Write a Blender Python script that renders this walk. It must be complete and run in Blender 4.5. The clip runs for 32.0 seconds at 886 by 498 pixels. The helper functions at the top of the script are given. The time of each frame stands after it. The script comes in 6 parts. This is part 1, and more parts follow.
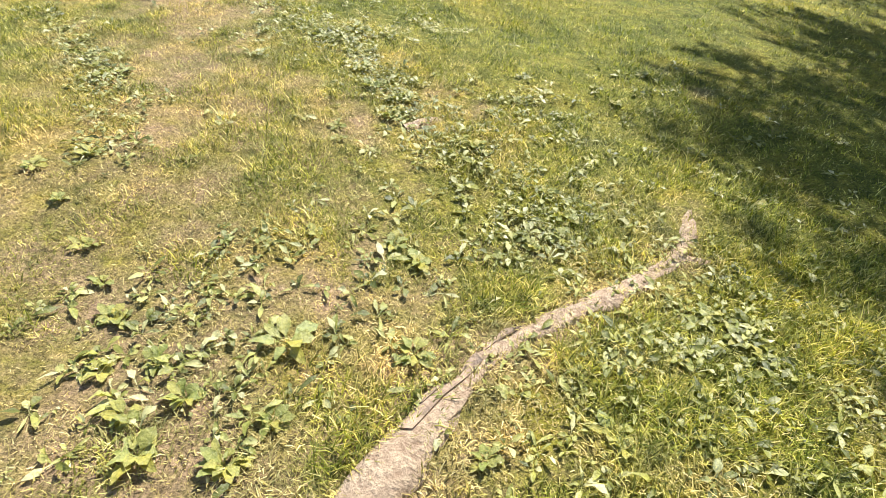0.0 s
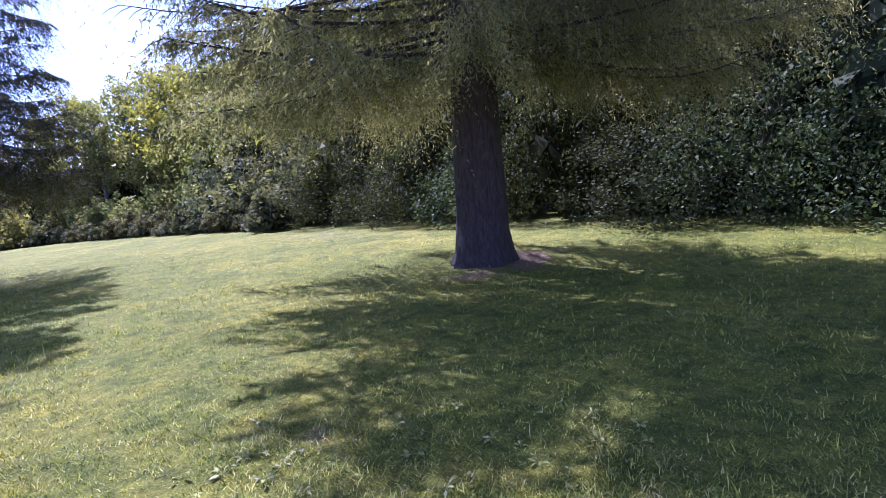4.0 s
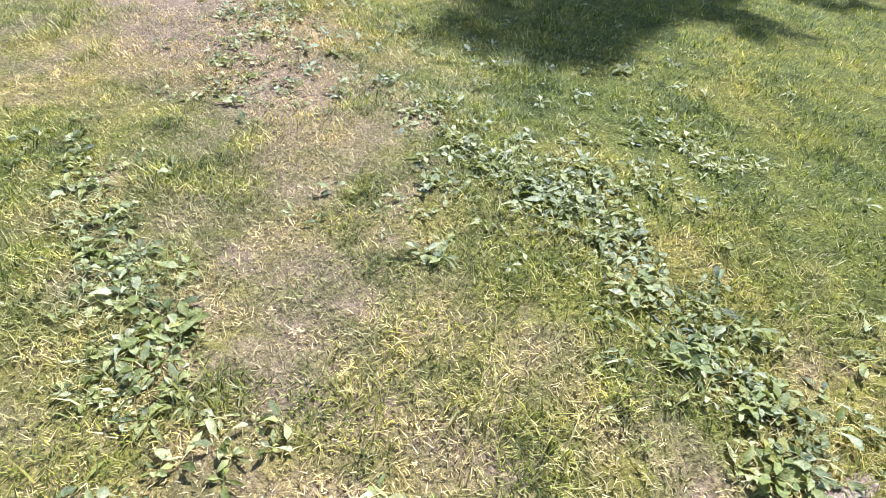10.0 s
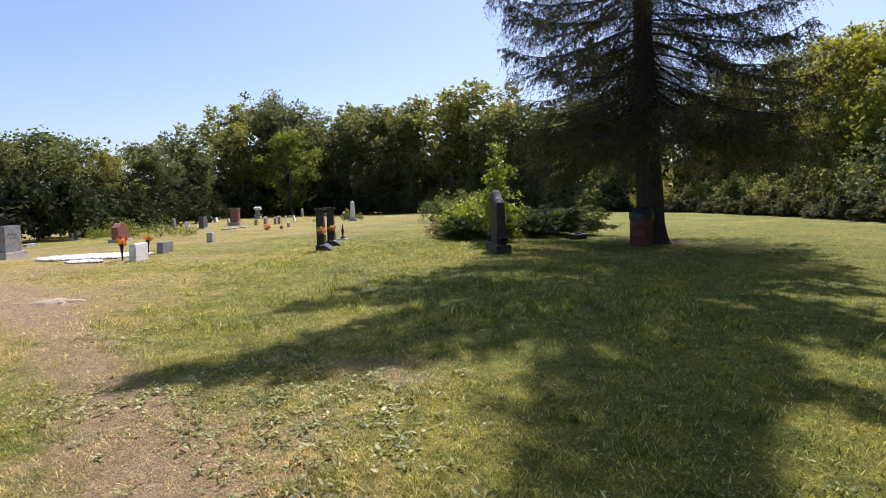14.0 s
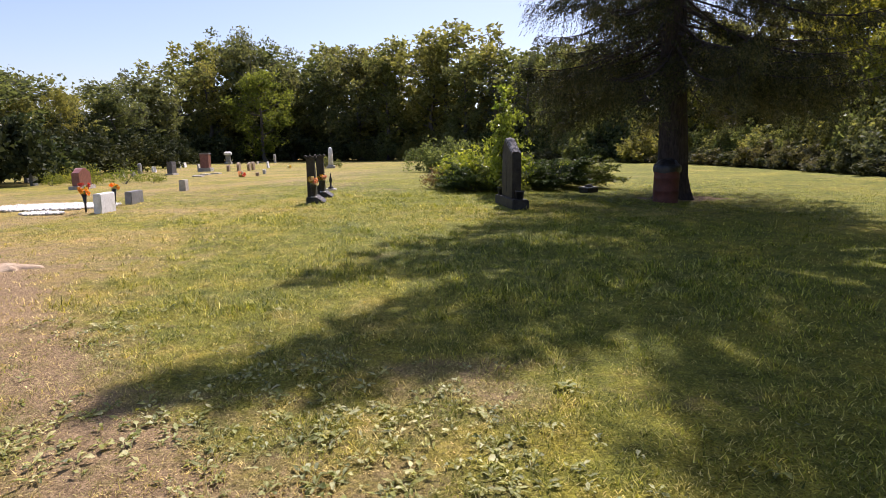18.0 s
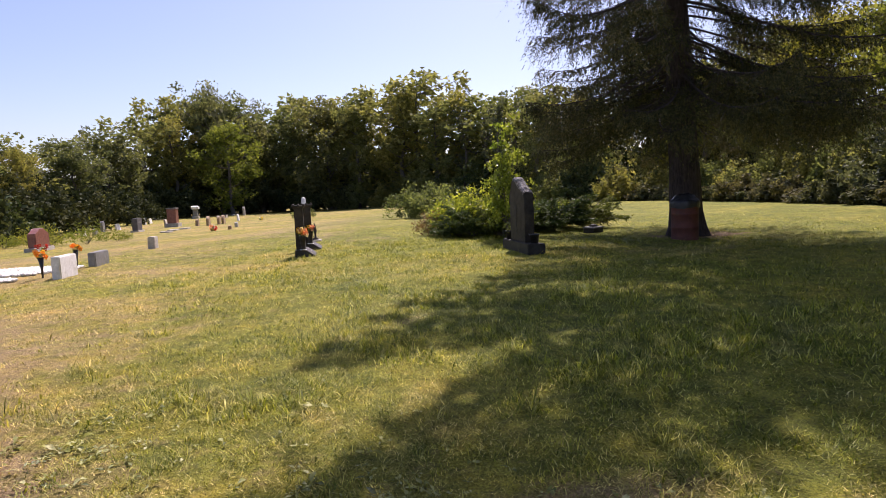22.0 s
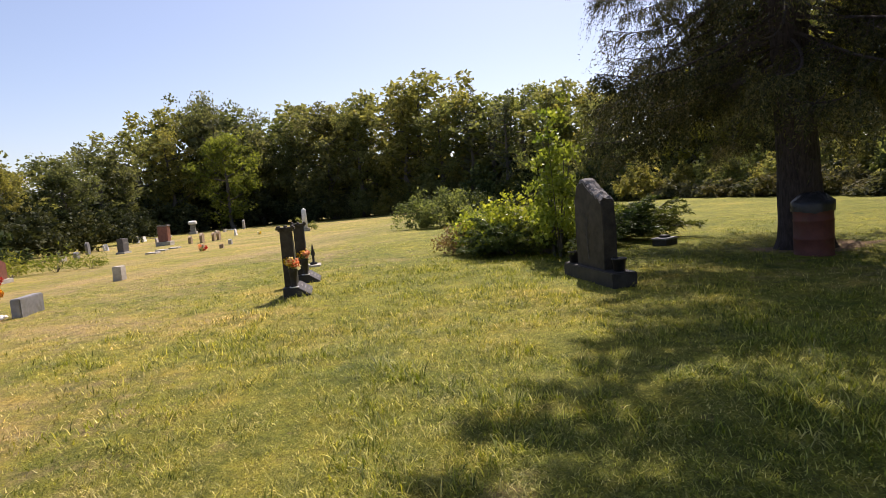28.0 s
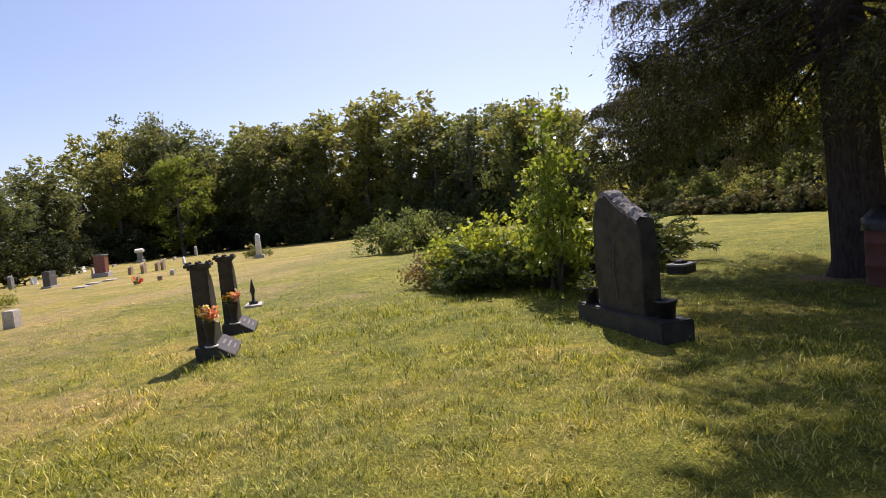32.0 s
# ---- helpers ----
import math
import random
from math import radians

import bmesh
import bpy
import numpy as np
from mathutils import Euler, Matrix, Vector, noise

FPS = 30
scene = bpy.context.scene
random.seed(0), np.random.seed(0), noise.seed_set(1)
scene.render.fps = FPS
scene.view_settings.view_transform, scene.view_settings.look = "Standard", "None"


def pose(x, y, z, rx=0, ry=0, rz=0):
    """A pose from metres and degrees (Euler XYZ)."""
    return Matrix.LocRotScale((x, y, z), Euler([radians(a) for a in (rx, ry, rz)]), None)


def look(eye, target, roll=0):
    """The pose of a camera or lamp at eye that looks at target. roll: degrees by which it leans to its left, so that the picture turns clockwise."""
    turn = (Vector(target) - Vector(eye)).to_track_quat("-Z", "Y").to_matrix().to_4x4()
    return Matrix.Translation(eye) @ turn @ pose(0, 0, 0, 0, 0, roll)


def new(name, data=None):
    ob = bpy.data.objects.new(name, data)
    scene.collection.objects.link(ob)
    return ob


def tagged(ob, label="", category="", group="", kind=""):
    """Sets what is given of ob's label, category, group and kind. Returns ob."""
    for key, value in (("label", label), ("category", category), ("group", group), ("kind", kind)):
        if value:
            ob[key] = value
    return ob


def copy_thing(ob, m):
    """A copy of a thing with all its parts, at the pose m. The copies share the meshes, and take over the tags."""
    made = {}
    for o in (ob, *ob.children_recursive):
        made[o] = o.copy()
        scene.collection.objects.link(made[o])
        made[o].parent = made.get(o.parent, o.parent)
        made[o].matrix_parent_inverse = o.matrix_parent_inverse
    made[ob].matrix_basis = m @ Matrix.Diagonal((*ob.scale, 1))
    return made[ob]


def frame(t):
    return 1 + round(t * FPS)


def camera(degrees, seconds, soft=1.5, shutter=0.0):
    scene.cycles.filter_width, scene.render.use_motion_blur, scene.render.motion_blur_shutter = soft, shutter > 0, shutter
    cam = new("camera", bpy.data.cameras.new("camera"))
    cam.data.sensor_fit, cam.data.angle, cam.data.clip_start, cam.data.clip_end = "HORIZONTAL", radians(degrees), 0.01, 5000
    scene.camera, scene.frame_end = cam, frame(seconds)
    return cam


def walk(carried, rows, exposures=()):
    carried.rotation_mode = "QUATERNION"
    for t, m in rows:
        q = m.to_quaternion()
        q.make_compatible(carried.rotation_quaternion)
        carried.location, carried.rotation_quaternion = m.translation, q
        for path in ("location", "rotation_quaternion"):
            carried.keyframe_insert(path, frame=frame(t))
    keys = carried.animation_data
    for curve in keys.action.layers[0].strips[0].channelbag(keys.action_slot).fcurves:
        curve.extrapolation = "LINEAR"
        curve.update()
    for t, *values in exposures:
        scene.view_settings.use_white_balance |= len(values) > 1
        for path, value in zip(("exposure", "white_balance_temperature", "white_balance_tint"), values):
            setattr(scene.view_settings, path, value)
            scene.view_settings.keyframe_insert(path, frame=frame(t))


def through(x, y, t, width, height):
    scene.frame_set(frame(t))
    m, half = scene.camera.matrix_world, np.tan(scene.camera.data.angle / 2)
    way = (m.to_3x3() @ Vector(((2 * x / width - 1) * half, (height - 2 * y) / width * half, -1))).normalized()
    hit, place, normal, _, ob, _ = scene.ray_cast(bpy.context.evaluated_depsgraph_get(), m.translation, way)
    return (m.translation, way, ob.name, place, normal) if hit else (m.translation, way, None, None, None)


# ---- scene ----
cam = camera(75.3, 32.0, soft=0.75)
PATH = [
    (0, (0.526, 0.506, 1.530), (0.322, 2.112, 0.355), 7.6),
    (0.5, (0.306, 0.704, 1.481), (0.150, 2.253, 0.226), 9.9),
    (1, (0.111, 0.840, 1.346), (0.259, 2.136, -0.170), 23.5),
    (1.5, (0.008, 0.972, 1.331), (0.535, 2.038, -0.277), 18.9),
    (2, (0.057, 1.083, 1.394), (0.786, 2.325, 0.007), 7.7),
    (2.5, (0.186, 1.300, 1.501), (1.103, 2.747, 0.468), -4.3),
    (3, (0.188, 1.382, 1.590), (1.236, 2.932, 0.884), -3.6),
    (3.5, (0.057, 1.464, 1.654), (1.327, 2.983, 1.377), -5.9),
    (5.5, (-0.081, 2.044, 1.806), (1.416, 3.341, 1.529), -8.7),
    (6, (-0.124, 2.035, 1.815), (1.404, 3.284, 1.490), -8.7),
    (6.5, (-0.232, 2.095, 1.758), (1.051, 3.493, 1.125), -7.9),
    (7, (-0.141, 2.124, 1.680), (0.679, 3.649, 0.680), -9.5),
    (7.5, (-0.159, 2.232, 1.514), (0.319, 3.790, 0.353), -8.5),
    (8, (-0.336, 2.351, 1.377), (-0.073, 3.973, 0.236), -2.3),
    (8.5, (-0.461, 2.434, 1.282), (-0.470, 4.072, 0.134), 4.0),
    (9, (-0.624, 2.448, 1.307), (-0.835, 4.083, 0.175), 6.9),
    (9.5, (-0.796, 2.425, 1.364), (-1.123, 3.998, 0.174), 7.5),
    (10, (-0.877, 2.457, 1.420), (-1.251, 4.001, 0.206), 6.4),
    (10.5, (-0.825, 2.582, 1.516), (-1.307, 4.197, 0.439), -1.0),
    (11, (-0.902, 2.673, 1.625), (-1.387, 4.367, 0.679), -2.9),
    (11.5, (-1.027, 2.825, 1.657), (-1.440, 4.627, 0.894), -5.0),
    (12, (-1.206, 2.841, 1.680), (-1.537, 4.726, 1.100), -8.3),
    (12.5, (-1.404, 3.028, 1.685), (-1.790, 4.947, 1.275), -3.6),
    (13, (-1.534, 3.191, 1.701), (-1.932, 5.137, 1.467), -4.7),
    (13.5, (-1.664, 3.310, 1.685), (-2.083, 5.253, 1.457), -2.2),
    (14, (-1.812, 3.392, 1.659), (-2.167, 5.352, 1.490), -1.2),
    (14.5, (-1.972, 3.474, 1.665), (-2.330, 5.431, 1.462), -1.7),
    (16.5, (-2.295, 4.016, 1.685), (-2.596, 5.970, 1.378), -4.1),
    (17, (-2.382, 4.161, 1.668), (-2.591, 6.104, 1.245), -1.9),
    (17.5, (-2.544, 4.358, 1.686), (-2.823, 6.298, 1.288), 1.6),
    (18, (-2.721, 4.480, 1.684), (-2.981, 6.432, 1.335), -0.4),
    (18.5, (-2.917, 4.551, 1.663), (-3.213, 6.507, 1.366), -2.6),
    (19, (-3.022, 4.633, 1.649), (-3.319, 6.588, 1.349), -0.8),
    (19.5, (-3.121, 4.758, 1.652), (-3.501, 6.702, 1.374), -4.5),
    (20, (-3.222, 4.917, 1.659), (-3.633, 6.859, 1.411), -3.2),
    (20.5, (-3.325, 5.044, 1.644), (-3.591, 7.011, 1.395), -1.3),
    (21, (-3.477, 5.150, 1.654), (-3.639, 7.132, 1.437), -3.3),
    (21.5, (-3.545, 5.295, 1.626), (-3.735, 7.269, 1.368), -2.9),
    (22, (-3.518, 5.489, 1.642), (-3.675, 7.473, 1.446), -2.5),
    (22.5, (-3.576, 5.674, 1.620), (-3.845, 7.639, 1.365), 0.3),
    (23, (-3.668, 5.859, 1.641), (-3.821, 7.842, 1.428), -0.2),
    (23.5, (-3.744, 6.021, 1.658), (-3.759, 8.009, 1.445), -0.5),
    (24, (-3.779, 6.403, 1.682), (-4.055, 8.383, 1.642), 2.8),
    (24.5, (-3.879, 6.682, 1.716), (-4.334, 8.627, 1.626), 3.4),
    (25, (-3.996, 6.969, 1.720), (-4.318, 8.930, 1.501), -0.2),
    (25.5, (-3.975, 7.228, 1.709), (-4.274, 9.200, 1.551), -2.2),
    (26, (-3.992, 7.465, 1.709), (-4.252, 9.438, 1.510), -0.3),
    (26.5, (-4.103, 7.684, 1.705), (-4.340, 9.664, 1.548), -1.0),
    (28.5, (-4.243, 8.689, 1.795), (-4.383, 10.676, 1.609), -5.8),
    (29, (-4.239, 8.946, 1.807), (-4.301, 10.939, 1.650), -5.2),
    (29.5, (-4.242, 9.228, 1.798), (-4.301, 11.221, 1.639), -4.8),
    (30, (-4.288, 9.470, 1.786), (-4.265, 11.464, 1.637), -3.1),
    (30.5, (-4.373, 9.684, 1.791), (-4.263, 11.675, 1.643), -4.0),
    (31, (-4.366, 9.999, 1.793), (-4.348, 11.996, 1.702), -3.0),
    (31.5, (-4.395, 10.307, 1.777), (-4.491, 12.290, 1.539), -5.6),
    (32, (-4.515, 10.566, 1.774), (-4.553, 12.562, 1.657), -5.5),
]
walk(cam, [(t, look(eye, target, roll)) for t, eye, target, roll in PATH],
     exposures=[(0.0, 1.2, 5900, 17), (1.0, 1.1, 5450, 15), (2.0, 1.1, 4850, 26), (3.0, 1.27, 4680, 46), (3.5, 1.31, 4700, 48), (6.0, 1.68, 5050, 50), (7.0, 1.34, 5600, 14), (8.0, 1.31, 5800, 10), (9.0, 1.22, 5000, 20), (10.0, 1.14, 4850, 22),
                (11.0, 1.15, 4600, 36), (11.5, 1.05, 4650, 35), (12.0, 0.97, 4850, 34), (13.0, 0.52, 5300, 28), (14.0, 0.52, 5750, 22), (17.0, 0.58, 5900, 25), (19.0, 0.62, 6300, 28), (23.0, 0.6, 6300, 31), (26.0, 0.56, 6200, 28), (29.0, 0.59, 6750, 22), (32.0, 0.54, 6300, 26)])

# ---- sky and sun: clear late-summer day, the sun ahead and to the right ----
SUN_ELEVATION, SUN_BEARING = 55.0, 11.0
world = bpy.data.worlds.new("world")
scene.world = world
world.use_nodes = True
sky = world.node_tree.nodes.new("ShaderNodeTexSky")
sky.sky_type, sky.sun_disc = "NISHITA", False
sky.sun_elevation, sky.sun_rotation = radians(SUN_ELEVATION), radians(SUN_BEARING)
sky.air_density, sky.dust_density, sky.ozone_density = 1.0, 1.2, 1.0
world.node_tree.links.new(sky.outputs[0], world.node_tree.nodes["Background"].inputs[0])
world.node_tree.nodes["Background"].inputs[1].default_value = 0.1
sun = new("sun", bpy.data.lights.new("sun", "SUN"))
sun.data.energy, sun.data.angle, sun.data.color = 5.0, radians(0.53), (1.0, 0.94, 0.84)
_c = math.cos(radians(SUN_ELEVATION))
SUN_WAY = Vector((_c * math.sin(radians(SUN_BEARING)), _c * math.cos(radians(SUN_BEARING)), math.sin(radians(SUN_ELEVATION))))
sun.matrix_world = look(SUN_WAY * 60, (0, 0, 0))

# ---- materials ----


def nodes_of(name):
    m = bpy.data.materials.new(name)
    m.use_nodes = True
    nt = m.node_tree
    return m, nt, nt.nodes["Principled BSDF"], nt.nodes["Material Output"]


def noise_node(nt, scale, detail=4.0, rough=0.6, coords="Object"):
    tc = nt.nodes.new("ShaderNodeTexCoord")
    n = nt.nodes.new("ShaderNodeTexNoise")
    n.inputs["Scale"].default_value, n.inputs["Detail"].default_value, n.inputs["Roughness"].default_value = scale, detail, rough
    nt.links.new(tc.outputs[coords], n.inputs["Vector"])
    return n.outputs["Fac"]


def ramp_node(nt, fac, stops):
    r = nt.nodes.new("ShaderNodeValToRGB")
    while len(r.color_ramp.elements) < len(stops):
        r.color_ramp.elements.new(0.5)
    for e, (pos, col) in zip(r.color_ramp.elements, stops):
        e.position, e.color = pos, (*col, 1)
    nt.links.new(fac, r.inputs["Fac"])
    return r.outputs["Color"]


def mix_node(nt, fac, a, b, kind="MIX"):
    m = nt.nodes.new("ShaderNodeMix")
    m.data_type, m.blend_type = "RGBA", kind
    for sock, value in ((m.inputs["Factor"], fac), (m.inputs["A"], a), (m.inputs["B"], b)):
        if isinstance(value, bpy.types.NodeSocket):
            nt.links.new(value, sock)
        elif isinstance(value, (int, float)):
            sock.default_value = value
        else:
            sock.default_value = (*value, 1)
    return m.outputs["Result"]


def bump_node(nt, bsdf, height, strength, distance):
    b = nt.nodes.new("ShaderNodeBump")
    b.inputs["Strength"].default_value, b.inputs["Distance"].default_value = strength, distance
    nt.links.new(height, b.inputs["Height"])
    nt.links.new(b.outputs["Normal"], bsdf.inputs["Normal"])


def surface(name, dark, light, scale=6.0, rough=0.8, grain=60.0, bump=0.3, depth=0.01, stain=None, metal=0.0, spread=0.35, gloss=0.5):
    """A solid surface: broad tone shifts, fine grain, an optional stain, and relief."""
    m, nt, bsdf, _ = nodes_of(name)
    broad = ramp_node(nt, noise_node(nt, scale, 5, 0.62), [(0.5 - spread / 2, dark), (0.5 + spread / 2, light)])
    fine = noise_node(nt, grain, 3, 0.7)
    col = mix_node(nt, 0.5, broad, ramp_node(nt, fine, [(0.3, (0.55, 0.55, 0.55)), (0.7, (1.25, 1.25, 1.25))]), "MULTIPLY")
    if stain:
        col = mix_node(nt, ramp_node(nt, noise_node(nt, scale * 0.6, 6, 0.7), [(0.52, (0, 0, 0)), (0.66, (0.8, 0.8, 0.8))]), col, stain)
    nt.links.new(col, bsdf.inputs["Base Color"])
    bsdf.inputs["Roughness"].default_value, bsdf.inputs["Metallic"].default_value = rough, metal
    bsdf.inputs["Specular IOR Level"].default_value = gloss
    bump_node(nt, bsdf, fine, bump, depth)
    return m


def foliage(name, colours, through=0.45, rough=0.65, scale=0.35, blotch=0.0, gloss=0.25):
    """Leaves: every leaf takes a tone of its own, broad patches of the crown another; light passes through."""
    m, nt, bsdf, out = nodes_of(name)
    geo = nt.nodes.new("ShaderNodeNewGeometry")
    n = len(colours)
    col = ramp_node(nt, geo.outputs["Random Per Island"], [(i / max(1, n - 1), c) for i, c in enumerate(colours)])
    patch = ramp_node(nt, noise_node(nt, scale, 3, 0.5), [(0.3, (0.72, 0.78, 0.72)), (0.7, (1.25, 1.2, 1.1))])
    info = nt.nodes.new("ShaderNodeObjectInfo")
    own = ramp_node(nt, info.outputs["Random"], [(0.0, (0.78, 0.88, 0.8)), (0.5, (1.0, 1.0, 1.0)), (1.0, (1.3, 1.16, 0.85))])
    col = mix_node(nt, 1.0, mix_node(nt, 1.0, col, patch, "MULTIPLY"), own, "MULTIPLY")
    if blotch:
        veins = noise_node(nt, blotch, 4, 0.7)
        col = mix_node(nt, 1.0, col, ramp_node(nt, veins, [(0.3, (0.55, 0.6, 0.55)), (0.7, (1.3, 1.25, 1.3))]), "MULTIPLY")
        bump_node(nt, bsdf, veins, 0.7, 0.01)
    nt.links.new(col, bsdf.inputs["Base Color"])
    bsdf.inputs["Roughness"].default_value = rough
    bsdf.inputs["Specular IOR Level"].default_value = gloss
    tr = nt.nodes.new("ShaderNodeBsdfTranslucent")
    warm = mix_node(nt, 1.0, col, (1.18, 1.13, 0.62), "MULTIPLY")
    nt.links.new(warm, tr.inputs["Color"])
    mx = nt.nodes.new("ShaderNodeMixShader")
    mx.inputs["Fac"].default_value = through
    nt.links.new(bsdf.outputs[0], mx.inputs[1])
    nt.links.new(tr.outputs[0], mx.inputs[2])
    nt.links.new(mx.outputs[0], out.inputs["Surface"])
    return m


def dryness(nt):
    """Broad patches of dry turf, fewer where the ground is lush."""
    lush = nt.nodes.new("ShaderNodeAttribute")
    lush.attribute_name = "lush"
    less = nt.nodes.new("ShaderNodeMath")
    less.operation = "MULTIPLY_ADD"
    less.inputs[1].default_value = -0.19
    nt.links.new(lush.outputs["Fac"], less.inputs[0])
    nt.links.new(noise_node(nt, 0.42, 6, 0.62), less.inputs[2])
    return less.outputs[0]


def ground_material():
    """Mown turf: green, yellowed and straw patches, bare tan earth where the wear attribute says so."""
    m, nt, bsdf, _ = nodes_of("turf")
    wear = nt.nodes.new("ShaderNodeAttribute")
    wear.attribute_name = "wear"
    litter = nt.nodes.new("ShaderNodeAttribute")
    litter.attribute_name = "litter"
    broad = ramp_node(nt, dryness(nt), [(0.3, (0.14, 0.15, 0.02)), (0.48, (0.21, 0.2, 0.03)), (0.6, (0.295, 0.235, 0.06)), (0.74, (0.41, 0.29, 0.115))])
    tuft = ramp_node(nt, noise_node(nt, 9.0, 6, 0.75), [(0.3, (0.5, 0.52, 0.45)), (0.7, (1.5, 1.47, 1.45))])
    blade = ramp_node(nt, noise_node(nt, 75.0, 3, 0.8), [(0.3, (0.3, 0.3, 0.27)), (0.7, (1.65, 1.62, 1.6))])
    mottle = ramp_node(nt, noise_node(nt, 3.0, 5, 0.7), [(0.34, (0.6, 0.68, 0.55)), (0.5, (1.04, 1.06, 0.92)), (0.68, (1.36, 1.22, 0.98))])
    grass = mix_node(nt, 1.0, mix_node(nt, 1.0, mix_node(nt, 1.0, broad, tuft, "MULTIPLY"), mottle, "MULTIPLY"), blade, "MULTIPLY")
    straw = mix_node(nt, 1.0, ramp_node(nt, noise_node(nt, 14.0, 6, 0.8), [(0.3, (0.20, 0.135, 0.07)), (0.6, (0.40, 0.28, 0.15)), (0.8, (0.55, 0.40, 0.24))]), blade, "MULTIPLY")
    rag = noise_node(nt, 5.0, 6, 0.75)
    edge = nt.nodes.new("ShaderNodeMath")
    edge.operation = "ADD"
    nt.links.new(wear.outputs["Fac"], edge.inputs[0])
    nt.links.new(rag, edge.inputs[1])
    worn = ramp_node(nt, edge.outputs[0], [(0.62, (0, 0, 0)), (1.0, (1, 1, 1))])
    col = mix_node(nt, worn, grass, straw)
    needles = mix_node(nt, 1.0, ramp_node(nt, noise_node(nt, 30.0, 5, 0.8), [(0.3, (0.11, 0.07, 0.038)), (0.7, (0.36, 0.245, 0.14))]), blade, "MULTIPLY")
    edge2 = nt.nodes.new("ShaderNodeMath")
    edge2.operation = "ADD"
    nt.links.new(litter.outputs["Fac"], edge2.inputs[0])
    nt.links.new(rag, edge2.inputs[1])
    col = mix_node(nt, ramp_node(nt, edge2.outputs[0], [(0.75, (0, 0, 0)), (1.05, (1, 1, 1))]), col, needles)
    nt.links.new(col, bsdf.inputs["Base Color"])
    bsdf.inputs["Roughness"].default_value = 0.9
    bsdf.inputs["Specular IOR Level"].default_value = 0.2
    bump_node(nt, bsdf, noise_node(nt, 28.0, 6, 0.8), 0.9, 0.04)
    return m


def blade_material(name):
    """Grass blades: green to straw by the wear attribute, each blade of its own tone."""
    m, nt, bsdf, out = nodes_of(name)
    wear = nt.nodes.new("ShaderNodeAttribute")
    wear.attribute_name = "wear"
    geo = nt.nodes.new("ShaderNodeNewGeometry")
    green = ramp_node(nt, geo.outputs["Random Per Island"], [(0.0, (0.075, 0.10, 0.013)), (0.38, (0.205, 0.235, 0.024)), (0.7, (0.37, 0.37, 0.05)), (0.86, (0.5, 0.465, 0.11)), (1.0, (0.76, 0.69, 0.3))])
    dry = ramp_node(nt, geo.outputs["Random Per Island"], [(0.0, (0.16, 0.145, 0.045)), (0.3, (0.35, 0.295, 0.115)), (0.65, (0.53, 0.44, 0.21)), (1.0, (0.76, 0.66, 0.4))])
    drift = nt.nodes.new("ShaderNodeMath")
    drift.operation = "ADD"
    drift.use_clamp = True
    nt.links.new(wear.outputs["Fac"], drift.inputs[0])
    nt.links.new(ramp_node(nt, dryness(nt), [(0.48, (0, 0, 0)), (0.7, (0.75, 0.75, 0.75))]), drift.inputs[1])
    col = mix_node(nt, drift.outputs[0], green, dry)
    patch = ramp_node(nt, dryness(nt), [(0.3, (0.82, 0.86, 0.76)), (0.6, (1.14, 1.02, 0.95))])
    mottle = ramp_node(nt, noise_node(nt, 3.0, 5, 0.7), [(0.34, (0.68, 0.76, 0.62)), (0.5, (1.04, 1.06, 0.92)), (0.68, (1.3, 1.22, 0.98))])
    tuft = ramp_node(nt, noise_node(nt, 10.0, 4, 0.7), [(0.36, (0.5, 0.55, 0.46)), (0.5, (1.0, 1.0, 0.96)), (0.64, (1.5, 1.46, 1.36))])
    col = mix_node(nt, 1.0, mix_node(nt, 1.0, mix_node(nt, 1.0, col, patch, "MULTIPLY"), mottle, "MULTIPLY"), tuft, "MULTIPLY")
    nt.links.new(col, bsdf.inputs["Base Color"])
    bsdf.inputs["Roughness"].default_value = 0.55
    bsdf.inputs["Specular IOR Level"].default_value = 0.3
    tr = nt.nodes.new("ShaderNodeBsdfTranslucent")
    nt.links.new(mix_node(nt, 1.0, col, (1.2, 1.2, 0.6), "MULTIPLY"), tr.inputs["Color"])
    mx = nt.nodes.new("ShaderNodeMixShader")
    mx.inputs["Fac"].default_value = 0.34
    nt.links.new(bsdf.outputs[0], mx.inputs[1])
    nt.links.new(tr.outputs[0], mx.inputs[2])
    nt.links.new(mx.outputs[0], out.inputs["Surface"])
    return m


